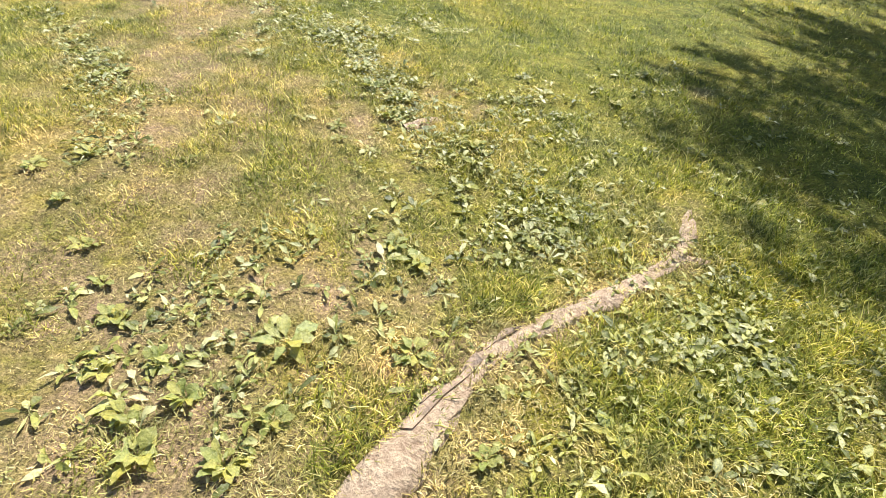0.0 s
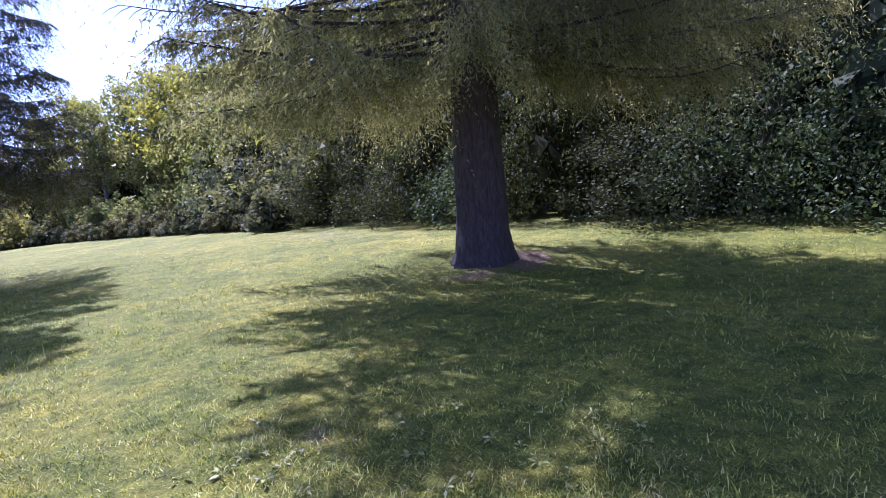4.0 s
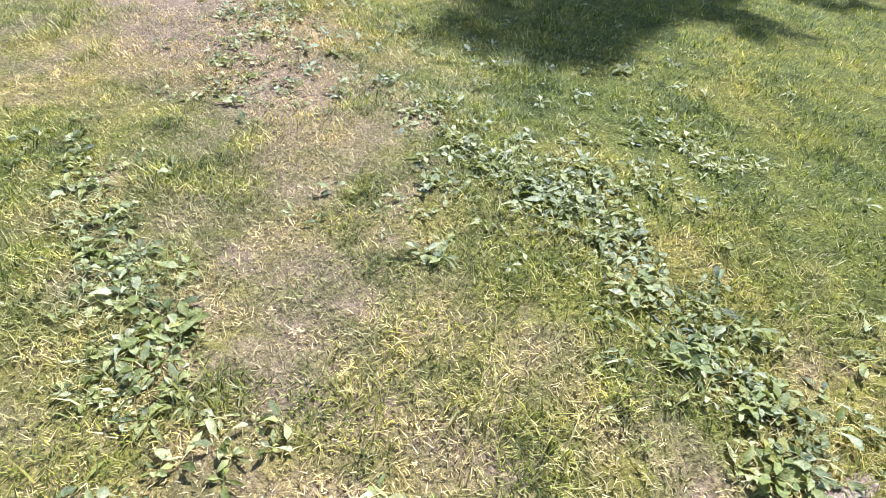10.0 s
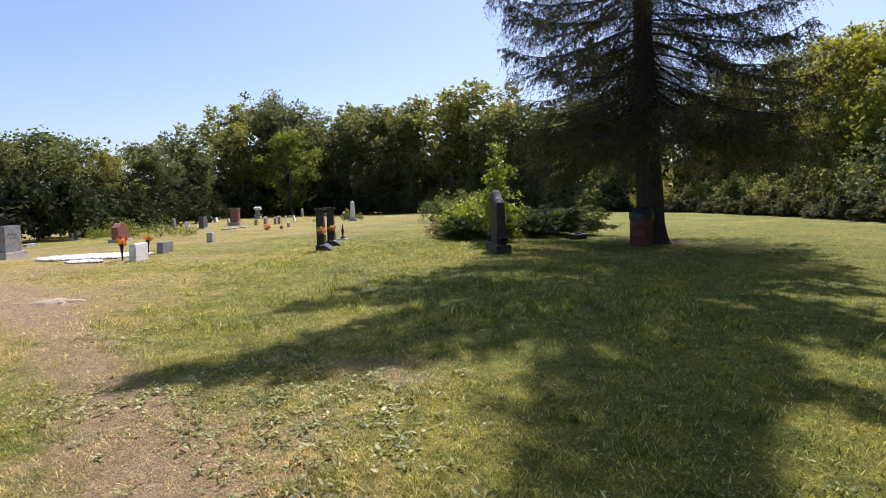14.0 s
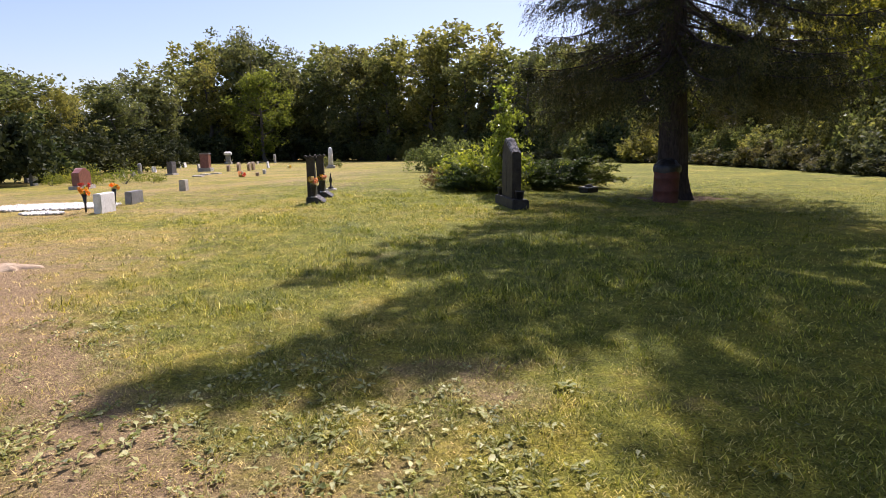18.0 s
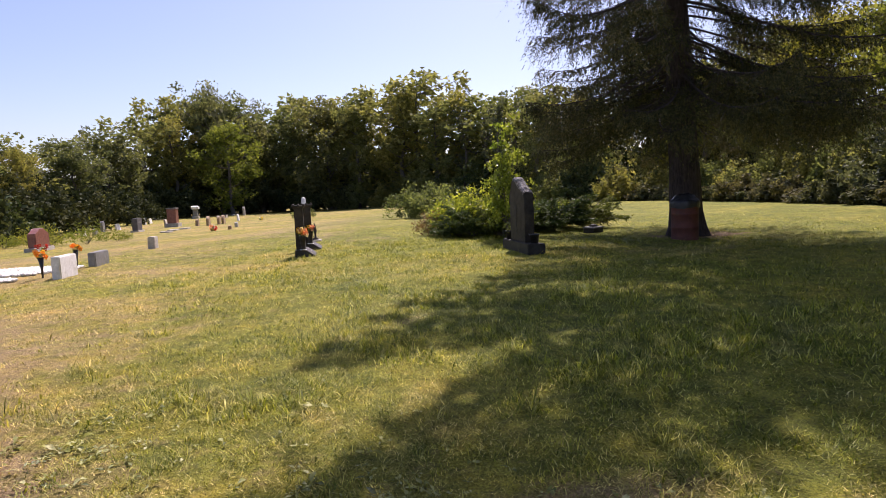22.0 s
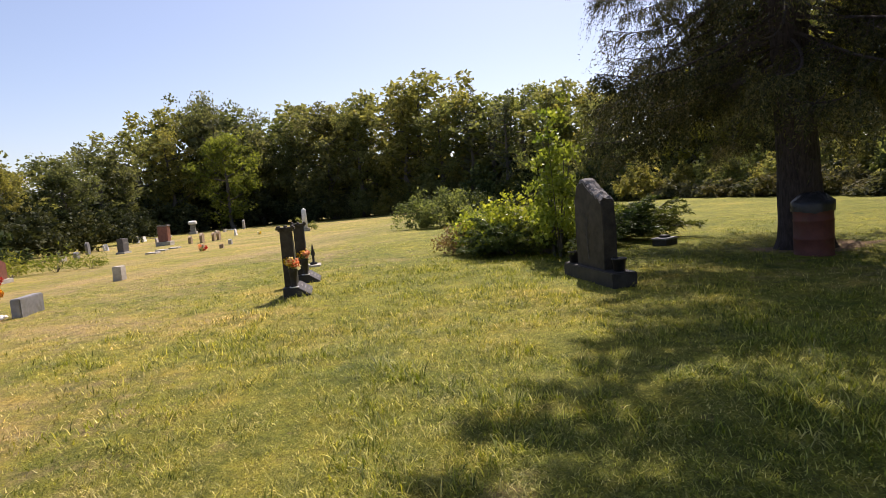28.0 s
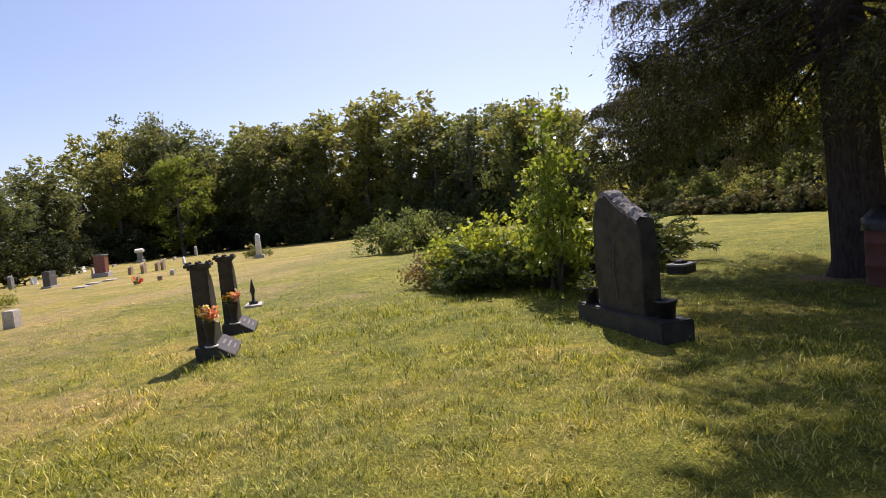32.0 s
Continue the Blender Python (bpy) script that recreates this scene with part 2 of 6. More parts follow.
def bark_material(name, dark, light, stretch=5.0, grain=(0, 0, 0), fine=26.0):
    m, nt, bsdf, _ = nodes_of(name)
    tc = nt.nodes.new("ShaderNodeTexCoord")
    mp = nt.nodes.new("ShaderNodeMapping")
    mp.inputs["Rotation"].default_value = [radians(a) for a in grain]
    mp.inputs["Scale"].default_value = (1, 1, 1 / stretch)
    nt.links.new(tc.outputs["Object"], mp.inputs["Vector"])
    n = nt.nodes.new("ShaderNodeTexNoise")
    n.inputs["Scale"].default_value, n.inputs["Detail"].default_value, n.inputs["Roughness"].default_value = fine, 6, 0.7
    nt.links.new(mp.outputs[0], n.inputs["Vector"])
    col = ramp_node(nt, n.outputs["Fac"], [(0.35, dark), (0.65, light)])
    lichen = ramp_node(nt, noise_node(nt, 7.0, 5, 0.7), [(0.55, (0, 0, 0)), (0.7, (0.5, 0.5, 0.5))])
    nt.links.new(mix_node(nt, lichen, col, [0.5 * a + 0.5 * b for a, b in zip(light, (0.12, 0.11, 0.09))]), bsdf.inputs["Base Color"])
    bsdf.inputs["Roughness"].default_value = 0.95
    bump_node(nt, bsdf, n.outputs["Fac"], 1.0, 0.03)
    return m


TURF = ground_material()
BLADES = blade_material("grass_blades")
SPRUCE_BARK = bark_material("spruce_bark", (0.022, 0.016, 0.015), (0.075, 0.055, 0.05))
TREE_BARK = bark_material("tree_bark", (0.05, 0.045, 0.035), (0.16, 0.14, 0.115))
ROOT_BARK = bark_material("root_bark", (0.27, 0.18, 0.1), (0.57, 0.435, 0.26), 7.0, (90, 0, 152), 34.0)
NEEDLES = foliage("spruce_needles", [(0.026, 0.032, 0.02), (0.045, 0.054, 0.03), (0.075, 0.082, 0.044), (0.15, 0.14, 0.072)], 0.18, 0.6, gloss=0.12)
# paler than real needles: backlight through the crown is put into the colour
NEEDLES_PALE = foliage("backlight_toned_needles", [(0.15, 0.142, 0.085), (0.24, 0.222, 0.125), (0.36, 0.315, 0.18), (0.5, 0.41, 0.25)], 0.68, 0.55)
PINE = foliage("pine_needles", [(0.045, 0.055, 0.032), (0.07, 0.085, 0.045), (0.11, 0.12, 0.06)], 0.35, 0.6)
JUNIPER = foliage("juniper_sprays", [(0.045, 0.066, 0.028), (0.08, 0.112, 0.04), (0.15, 0.185, 0.062)], 0.35, 0.5)
OAK = foliage("oak_leaves", [(0.09, 0.10, 0.055), (0.13, 0.142, 0.072), (0.17, 0.182, 0.09), (0.22, 0.225, 0.115)], 0.58)
# raised leaf tone: puts the sun on the lit trees into colour
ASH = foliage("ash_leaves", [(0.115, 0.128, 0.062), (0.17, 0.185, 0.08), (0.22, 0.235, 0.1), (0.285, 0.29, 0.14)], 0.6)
GREYLEAF = foliage("grey_feathery_leaves", [(0.09, 0.10, 0.07), (0.13, 0.145, 0.095), (0.18, 0.19, 0.125)], 0.4)
LIME = foliage("sunny_leaves", [(0.15, 0.17, 0.04), (0.22, 0.24, 0.05), (0.29, 0.30, 0.075)], 0.6)
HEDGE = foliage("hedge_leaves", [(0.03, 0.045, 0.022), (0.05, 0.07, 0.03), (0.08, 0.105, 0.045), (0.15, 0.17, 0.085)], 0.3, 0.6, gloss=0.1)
# leaf colour taken near black to carry the shade within wood and hedge
SHADE_LEAVES = foliage("shade_toned_leaves", [(0.024, 0.03, 0.017), (0.038, 0.048, 0.024), (0.06, 0.07, 0.034), (0.10, 0.11, 0.06)], 0.2, 0.65, gloss=0.06)
LILAC = foliage("lilac_leaves", [(0.14, 0.185, 0.03), (0.235, 0.29, 0.048), (0.35, 0.41, 0.09)], 0.55, 0.35)
SPIREA = foliage("spirea_leaves", [(0.16, 0.11, 0.08), (0.24, 0.17, 0.12), (0.18, 0.18, 0.07)], 0.35)
SEDGE = foliage("seeding_weeds", [(0.06, 0.062, 0.04), (0.11, 0.108, 0.07), (0.17, 0.16, 0.105), (0.09, 0.10, 0.05)], 0.35, 0.7, gloss=0.1)
WEED = foliage("weed_leaves", [(0.1, 0.113, 0.014), (0.2, 0.21, 0.03), (0.31, 0.312, 0.057), (0.41, 0.4, 0.115), (0.54, 0.51, 0.26)], 0.26, 0.4, 2.0, 55.0, gloss=0.5)
GRANITE_BLACK = surface("black_granite", (0.022, 0.018, 0.014), (0.06, 0.05, 0.038), 7, 0.6, 120, 0.3, 0.004, (0.065, 0.055, 0.042), gloss=0.22)
GRANITE_DARK = surface("dark_granite", (0.022, 0.02, 0.018), (0.05, 0.045, 0.04), 9, 0.6, 160, 0.15, 0.004, gloss=0.3)
GRANITE_ROUGH = surface("rock_pitched_granite", (0.12, 0.11, 0.105), (0.30, 0.28, 0.27), 22, 0.85, 70, 0.9, 0.02)
GRANITE_GREY = surface("grey_granite", (0.17, 0.17, 0.175), (0.28, 0.275, 0.275), 8, 0.55, 180, 0.1, 0.003, (0.14, 0.135, 0.12))
GRANITE_MID = surface("slate_grey_granite", (0.07, 0.065, 0.07), (0.12, 0.112, 0.115), 8, 0.6, 180, 0.1, 0.003)
GRANITE_RED = surface("red_granite", (0.17, 0.06, 0.05), (0.29, 0.115, 0.09), 8, 0.4, 180, 0.08, 0.002)
MARBLE = surface("weathered_marble", (0.66, 0.65, 0.63), (0.84, 0.83, 0.81), 6, 0.7, 120, 0.2, 0.004, (0.5, 0.49, 0.44))
LIMESTONE = surface("limestone", (0.36, 0.33, 0.28), (0.55, 0.51, 0.44), 7, 0.9, 80, 0.5, 0.01, (0.27, 0.25, 0.2))
SANDSTONE = surface("brown_sandstone", (0.25, 0.17, 0.10), (0.42, 0.31, 0.19), 8, 0.9, 80, 0.5, 0.01)
GRAVEL = surface("white_gravel", (0.62, 0.58, 0.5), (0.85, 0.82, 0.75), 20, 0.9, 90, 0.6, 0.01)
RUST = surface("rusty_red_steel", (0.085, 0.024, 0.016), (0.15, 0.042, 0.027), 6, 0.7, 60, 0.3, 0.004, (0.11, 0.05, 0.03))
BAG = surface("black_plastic_bag", (0.012, 0.012, 0.013), (0.03, 0.03, 0.032), 8, 0.35, 30, 0.5, 0.02)
ROOT_SCRAP = surface("weathered_root_bark", (0.23, 0.16, 0.095), (0.46, 0.34, 0.21), 18, 0.95, 60, 0.9, 0.01)
SAND = surface("pale_dry_sand", (0.36, 0.25, 0.15), (0.54, 0.41, 0.27), 9, 0.95, 70, 0.8, 0.01)
YELLOW = foliage("yellow_petals", [(0.75, 0.42, 0.03), (0.85, 0.6, 0.06)], 0.45, 0.5, 4.0)
ORANGE = foliage("orange_petals", [(0.68, 0.20, 0.02), (0.85, 0.36, 0.04)], 0.45, 0.5, 4.0)
CORAL = foliage("coral_petals", [(0.7, 0.16, 0.1), (0.8, 0.3, 0.2)], 0.3, 0.6, 4.0)
PINK = foliage("pink_petals", [(0.8, 0.38, 0.34), (0.85, 0.58, 0.5)], 0.45, 0.5, 4.0)
RED = foliage("red_petals", [(0.55, 0.03, 0.03), (0.7, 0.08, 0.06)], 0.45, 0.5, 4.0)
WHITE = foliage("white_petals", [(0.75, 0.7, 0.66), (0.85, 0.82, 0.8)], 0.45, 0.5, 4.0)
ETCHING = surface("pale_etching", (0.05, 0.047, 0.042), (0.09, 0.085, 0.075), 20, 0.8)

# ---- mesh helpers ----


def softplus(v, s):
    return np.log1p(np.exp(np.clip(np.asarray(v, float) / s, -40, 40))) * s


def land(x, y):
    """Height of the ground: it rises gently along the walk, levels out, and falls away to the west."""
    x, y = np.asarray(x, float), np.asarray(y, float)
    return 0.55 * np.tanh(y / 9) - 0.005 * softplus(y - 20, 3) - 0.5 * np.tanh(0.06 * softplus(-x - 8, 2))


def at_land(x, y, dz=0.0):
    return Vector((x, y, float(land(x, y)) + dz))


def mesh_np(name, verts, faces, material, smooth=False, **attributes):
    """A mesh from arrays: verts (n, 3), faces (m, 3 or 4) or a list of such blocks."""
    blocks = [np.asarray(b, np.int32) for b in (faces if isinstance(faces, list) else [faces]) if len(b)]
    me = bpy.data.meshes.new(name)
    verts = np.asarray(verts, np.float32)
    me.vertices.add(len(verts))
    me.vertices.foreach_set("co", verts.ravel())
    idx = np.concatenate([b.ravel() for b in blocks])
    sizes = np.concatenate([np.full(len(b), b.shape[1], np.int32) for b in blocks])
    me.loops.add(len(idx))
    me.loops.foreach_set("vertex_index", idx)
    me.polygons.add(len(sizes))
    me.polygons.foreach_set("loop_start", np.concatenate([[0], np.cumsum(sizes)[:-1]]).astype(np.int32))
    if smooth:
        me.polygons.foreach_set("use_smooth", np.ones(len(sizes), bool))
    me.update(calc_edges=True)
    for key, values in attributes.items():
        me.attributes.new(key, "FLOAT", "POINT").data.foreach_set("value", np.asarray(values, np.float32))
    me.materials.append(material)
    return me


def mesh_bm(name, bm, material, smooth=False):
    me = bpy.data.meshes.new(name)
    if smooth:
        for face in bm.faces:
            face.smooth = True
    bm.to_mesh(me)
    bm.free()
    me.materials.append(material)
    return me


def part(name, data, parent, label="", m=None):
    ob = new(name, data)
    ob.parent = parent
    if m is not None:
        ob.matrix_basis = m
    return tagged(ob, label) if label else ob


def thing(name, m, label, category, group="", kind=""):
    ob = new(name)
    ob.empty_display_size = 0.2
    ob.matrix_basis = m
    return tagged(ob, label, category, group, kind)


def tube(points, radii, sides=8):
    """A tapered tube along points: verts, quads."""
    pts, rad = np.asarray(points, float), np.asarray(radii, float)
    tan = np.gradient(pts, axis=0)
    tan /= np.linalg.norm(tan, axis=1)[:, None] + 1e-9
    ref = np.where(np.abs(tan[:, 2:3]) > 0.9, [[1.0, 0, 0]], [[0, 0, 1.0]])
    a = np.cross(tan, ref)
    a /= np.linalg.norm(a, axis=1)[:, None] + 1e-9
    b = np.cross(tan, a)
    ang = np.linspace(0, 2 * np.pi, sides, endpoint=False)
    v = pts[:, None] + rad[:, None, None] * (np.cos(ang)[None, :, None] * a[:, None] + np.sin(ang)[None, :, None] * b[:, None])
    n, k = len(pts), np.arange(sides)
    f = [np.stack([i * sides + k, i * sides + (k + 1) % sides, (i + 1) * sides + (k + 1) % sides, (i + 1) * sides + k], 1) for i in range(n - 1)]
    return v.reshape(-1, 3), np.concatenate(f)


def gather(pieces):
    """Joins (verts, faces) pieces."""
    vs, fs, at = [], [], 0
    for v, f in pieces:
        vs.append(v)
        fs.append(f + at)
        at += len(v)
    return np.concatenate(vs), np.concatenate(fs)


def needle_cards(rng, centres, size, width, facing, loose):
    """One narrow pointed card at each centre, along its twig."""
    n = len(centres)
    along = rng.normal(size=(n, 3)) * loose + facing
    along /= np.linalg.norm(along, axis=1)[:, None] + 1e-9
    side = np.cross(along, rng.normal(size=(n, 3)))
    side /= np.linalg.norm(side, axis=1)[:, None] + 1e-9
    ln = size[:, None] * rng.uniform(0.6, 1.3, (n, 1))
    half = side * ln * width[:, None] * 0.5
    return np.stack([centres - half, centres + half, centres + along * ln], 1).reshape(-1, 3), np.arange(3 * n).reshape(n, 3)


def leaves(rng, centres, size, width=0.5, droop=0.0, facing=None, loose=0.6):
    """One folded, pointed leaf of four corners at each centre."""
    n = len(centres)
    along = rng.normal(size=(n, 3))
    if facing is not None:
        along = along * loose + facing
    along[:, 2] -= droop
    along /= np.linalg.norm(along, axis=1)[:, None] + 1e-9
    side = np.cross(along, rng.normal(size=(n, 3)))
    side /= np.linalg.norm(side, axis=1)[:, None] + 1e-9
    up = np.cross(side, along)
    ln = np.reshape(size, (-1, 1)) * rng.uniform(0.6, 1.4, (n, 1))
    wd = ln * width
    mid = centres + along * ln * 0.45
    v = np.stack([centres, mid + side * wd * 0.5 + up * wd * 0.15, centres + along * ln, mid - side * wd * 0.5 + up * wd * 0.15], 1)
    return v.reshape(-1, 3), np.arange(4 * n).reshape(n, 4)

# ---- the ground ----
LANE = [(0.2, 0.2), (-0.75, 1.9), (-1.2, 3.1), (-1.6, 3.7), (-2.1, 4.65), (-2.9, 5.3), (-3.7, 5.8), (-4.6, 6.6), (-5.6, 7.4), (-7.3, 8.9), (-9.5, 10.4), (-13.0, 12.4)]
BARE = [(-8.3, 9.95, 0.45), (-0.74, 4.3, 0.22), (0.0, 3.75, 0.26), (-2.7, 7.6, 0.42), (1.75, 4.4, 0.25), (-1.85, 7.3, 0.3), (-4.6, 6.0, 0.35), (0.38, 1.4, 0.2), (0.55, 1.8, 0.18), (-4.3, 10.6, 0.3),
        (-0.95, 1.75, 0.22), (-0.55, 1.25, 0.2), (-0.3, 1.2, 0.15), (0.1, 3.8, 0.22), (-0.3, 3.28, 0.24), (-3.95, 5.86, 0.4), (-3.25, 5.25, 0.35), (-2.2, 4.97, 0.22), (-3.0, 7.8, 0.3)]
ROOT_LINE = [(0.22, 1.05), (0.53, 1.85), (0.95, 2.3), (1.31, 2.74), (1.37, 3.1)]
SPRUCE_WEST, SPRUCE_EAST = (0.7, 17.95), (6.35, 7.35)


def lattice(x, y, size, seed):
    """Smooth random values from 0 to 1 over the plan."""
    table = np.random.default_rng(seed).random((256, 256))
    u, v = np.asarray(x, float) / size, np.asarray(y, float) / size
    i, j = np.floor(u).astype(int), np.floor(v).astype(int)
    a, b = u - i, v - j
    a, b = a * a * (3 - 2 * a), b * b * (3 - 2 * b)
    q = lambda di, dj: table[(i + di) % 256, (j + dj) % 256]
    return (q(0, 0) * (1 - a) + q(1, 0) * a) * (1 - b) + (q(0, 1) * (1 - a) + q(1, 1) * a) * b


def from_line(x, y, line):
    best = np.full(np.shape(x), 1e9)
    for (ax, ay), (bx, by) in zip(line, line[1:]):
        s = np.clip(((x - ax) * (bx - ax) + (y - ay) * (by - ay)) / ((bx - ax) ** 2 + (by - ay) ** 2), 0, 1)
        best = np.minimum(best, np.hypot(x - ax - s * (bx - ax), y - ay - s * (by - ay)))
    return best


def wear_at(x, y):
    lane = from_line(x, y, LANE)
    w = (0.07 + 0.39 / (1 + np.exp(np.clip((4.6 - y) / 0.4, -30, 30)))) * np.exp(-((lane / 0.4) ** 2)) + (0.06 + 0.15 / (1 + np.exp(np.clip((y - 6.0) / 0.5, -30, 30)))) * np.exp(-((lane / 1.5) ** 2))
    u, v = x + 0.7 * (lattice(x, y, 0.35, 21) - 0.5), y + 0.7 * (lattice(x, y, 0.35, 22) - 0.5)
    for bx, by, br in BARE:
        w = np.maximum(w, 0.36 * np.exp(-(((u - bx) ** 2 + (v - by) ** 2) / br**2)))
    w = np.maximum(w, 0.36 * np.exp(-((from_line(x, y, ROOT_LINE) / 0.16) ** 2)))
    w = w + 0.2 / (1 + np.exp((x + 7.0) / 1.0)) - 0.08 * np.exp(-(((x + 4.4) / 1.5) ** 2)) / (1 + np.exp(np.clip((9 - y) / 0.8, -30, 30))) + 0.16 * (lattice(x, y, 3.1, 23) - 0.5)
    return w + 0.22 * (lattice(x, y, 1.7, 5) - 0.5) + 0.12 * (lattice(x, y, 0.5, 6) - 0.5)


def lush_at(x, y):
    """Greener turf east of the lane and round the spruces, drier to the west."""
    side = np.interp(y, [p[1] for p in LANE], [p[0] for p in LANE])
    east = 1 / (1 + np.exp(np.clip(-(x - side - 1.3) / 0.5, -30, 30)))
    west = 1 / (1 + np.exp(np.clip((x + 6.8) / 0.7, -30, 30))) / (1 + np.exp(np.clip((y - 17) / 1.5, -30, 30)))
    strip = np.exp(-(((x + 3.6 + 0.07 * (y - 12)) / 0.45) ** 2)) / (1 + np.exp(np.clip((11.5 - y) / 0.8, -30, 30)))
    return np.clip(east * (1 - west) * (0.75 + 0.6 * (lattice(x, y, 2.3, 27) - 0.5)) - 0.35 * west - 0.3 * strip, -0.6, 1.0)


def litter_at(x, y):
    out = np.zeros(np.shape(x))
    for (tx, ty), r in ((SPRUCE_WEST, 1.0), (SPRUCE_EAST, 0.95)):
        u, v = x + 0.9 * (lattice(x, y, 0.4, 61) - 0.5) - 0.12, y + 0.9 * (lattice(x, y, 0.4, 62) - 0.5) + 0.22
        out = np.maximum(out, 0.72 * np.exp(-(((u - tx) ** 2 + (v - ty) ** 2) / r**2) ** 1.2) * (0.55 + 0.75 * lattice(x, y, 0.3, 63)))
    return out


def relief(x, y):
    return 0.05 * (lattice(x, y, 0.9, 7) - 0.5) + 0.03 * (lattice(x, y, 0.33, 8) - 0.5)


def build_ground():
    grow = lambda a, b, n: list(a + (b - a) * (np.linspace(0, 1, n + 1)[1:] ** 2.2))
    xs = sorted(grow(-14, -420, 34)) + list(np.arange(-14, 12.01, 0.2)) + grow(12.2, 420, 34)
    ys = sorted(grow(-4, -300, 26)) + list(np.arange(-4, 26.01, 0.2)) + grow(26.2, 520, 38)
    gx, gy = np.meshgrid(xs, ys)
    near = np.clip((26 - np.hypot(gx + 1, gy - 10)) / 4, 0, 1)
    gz = land(gx, gy) + relief(gx, gy) * near
    nx, ny = len(xs), len(ys)
    i, j = np.meshgrid(np.arange(nx - 1), np.arange(ny - 1))
    k = (j * nx + i).ravel()
    x, y = gx.ravel(), gy.ravel()
    me = mesh_np("ground", np.stack([x, y, gz.ravel()], 1), np.stack([k, k + 1, k + nx + 1, k + nx], 1), TURF, True, wear=np.clip(wear_at(x, y), 0, 1), litter=litter_at(x, y), lush=lush_at(x, y))
    tagged(new("ground", me), "mown summer turf with straw-coloured worn patches", "ground", kind="structure")


build_ground()

# ---- trees ----


def bend(z):
    """How far a leaning trunk has moved sideways at height z, for a lean of one: it straightens and comes back."""
    return np.interp(z, [0, 5, 8, 13, 19], [0, 5, 5, 0, -8])


def inside(outline, u, v):
    """Whether (u, v) lies within a closed outline."""
    hit = False
    for (ax, ay), (bx, by) in zip(outline, outline[1:] + outline[:1]):
        if (ay > v) != (by > v) and u < ax + (bx - ax) * (v - ay) / (by - ay):
            hit = not hit
    return hit


def spruce_plan(rng, low, top, spread, boughs, outline, lean, sag, extra):
    """Boughs (height, bearing, reach, sag), drooping low down and level above, trimmed to the outline of the crown as the sun sees it."""
    across, away = np.array([SUN_WAY.y, -SUN_WAY.x]), np.array([SUN_WAY.x, SUN_WAY.y])
    across, away = across / np.linalg.norm(across), away / np.linalg.norm(away)
    rise = math.tan(radians(SUN_ELEVATION))
    plan = list(extra)
    for n in range(boughs):
        f = (n + rng.uniform(0, 0.9)) / boughs
        z = low + (top - low) * f**1.6
        if z > 8.0 and rng.random() < (0.22 if z < 12.5 else 0.5):
            continue
        az = n * 2.399 + rng.uniform(-0.5, 0.5)
        reach = float(np.interp(z, [low, 5.0, 8.0, 12.0, 15.0, top], spread)) * rng.uniform(0.78, 1.12)
        droop = float(np.interp(z, [low, low + 1.5, 5.5, 8.0, top], [sag, 1.2 * sag, 0.85 * sag, 0.12, -0.1])) * rng.uniform(0.6, 1.3)
        centre = np.array([lean[0], lean[1]]) * bend(z)
        for q in (1.0, 0.88, 0.76, 0.64, 0.52, 0.4, 0.28):
            ok = True
            for u, w in ((0.5, 0.13), (0.5, -0.13), (0.8, 0.07), (0.8, -0.07), (1.0, 0.0)):
                p = centre + (np.array([math.cos(az), math.sin(az)]) * u + np.array([-math.sin(az), math.cos(az)]) * w) * reach * q
                ok = ok and inside(outline, float(p @ across), float((z - droop * reach * q * u - 0.15) / rise - p @ away))
            if ok:
                plan.append((z, az, reach * q, droop))
                break
    return plan


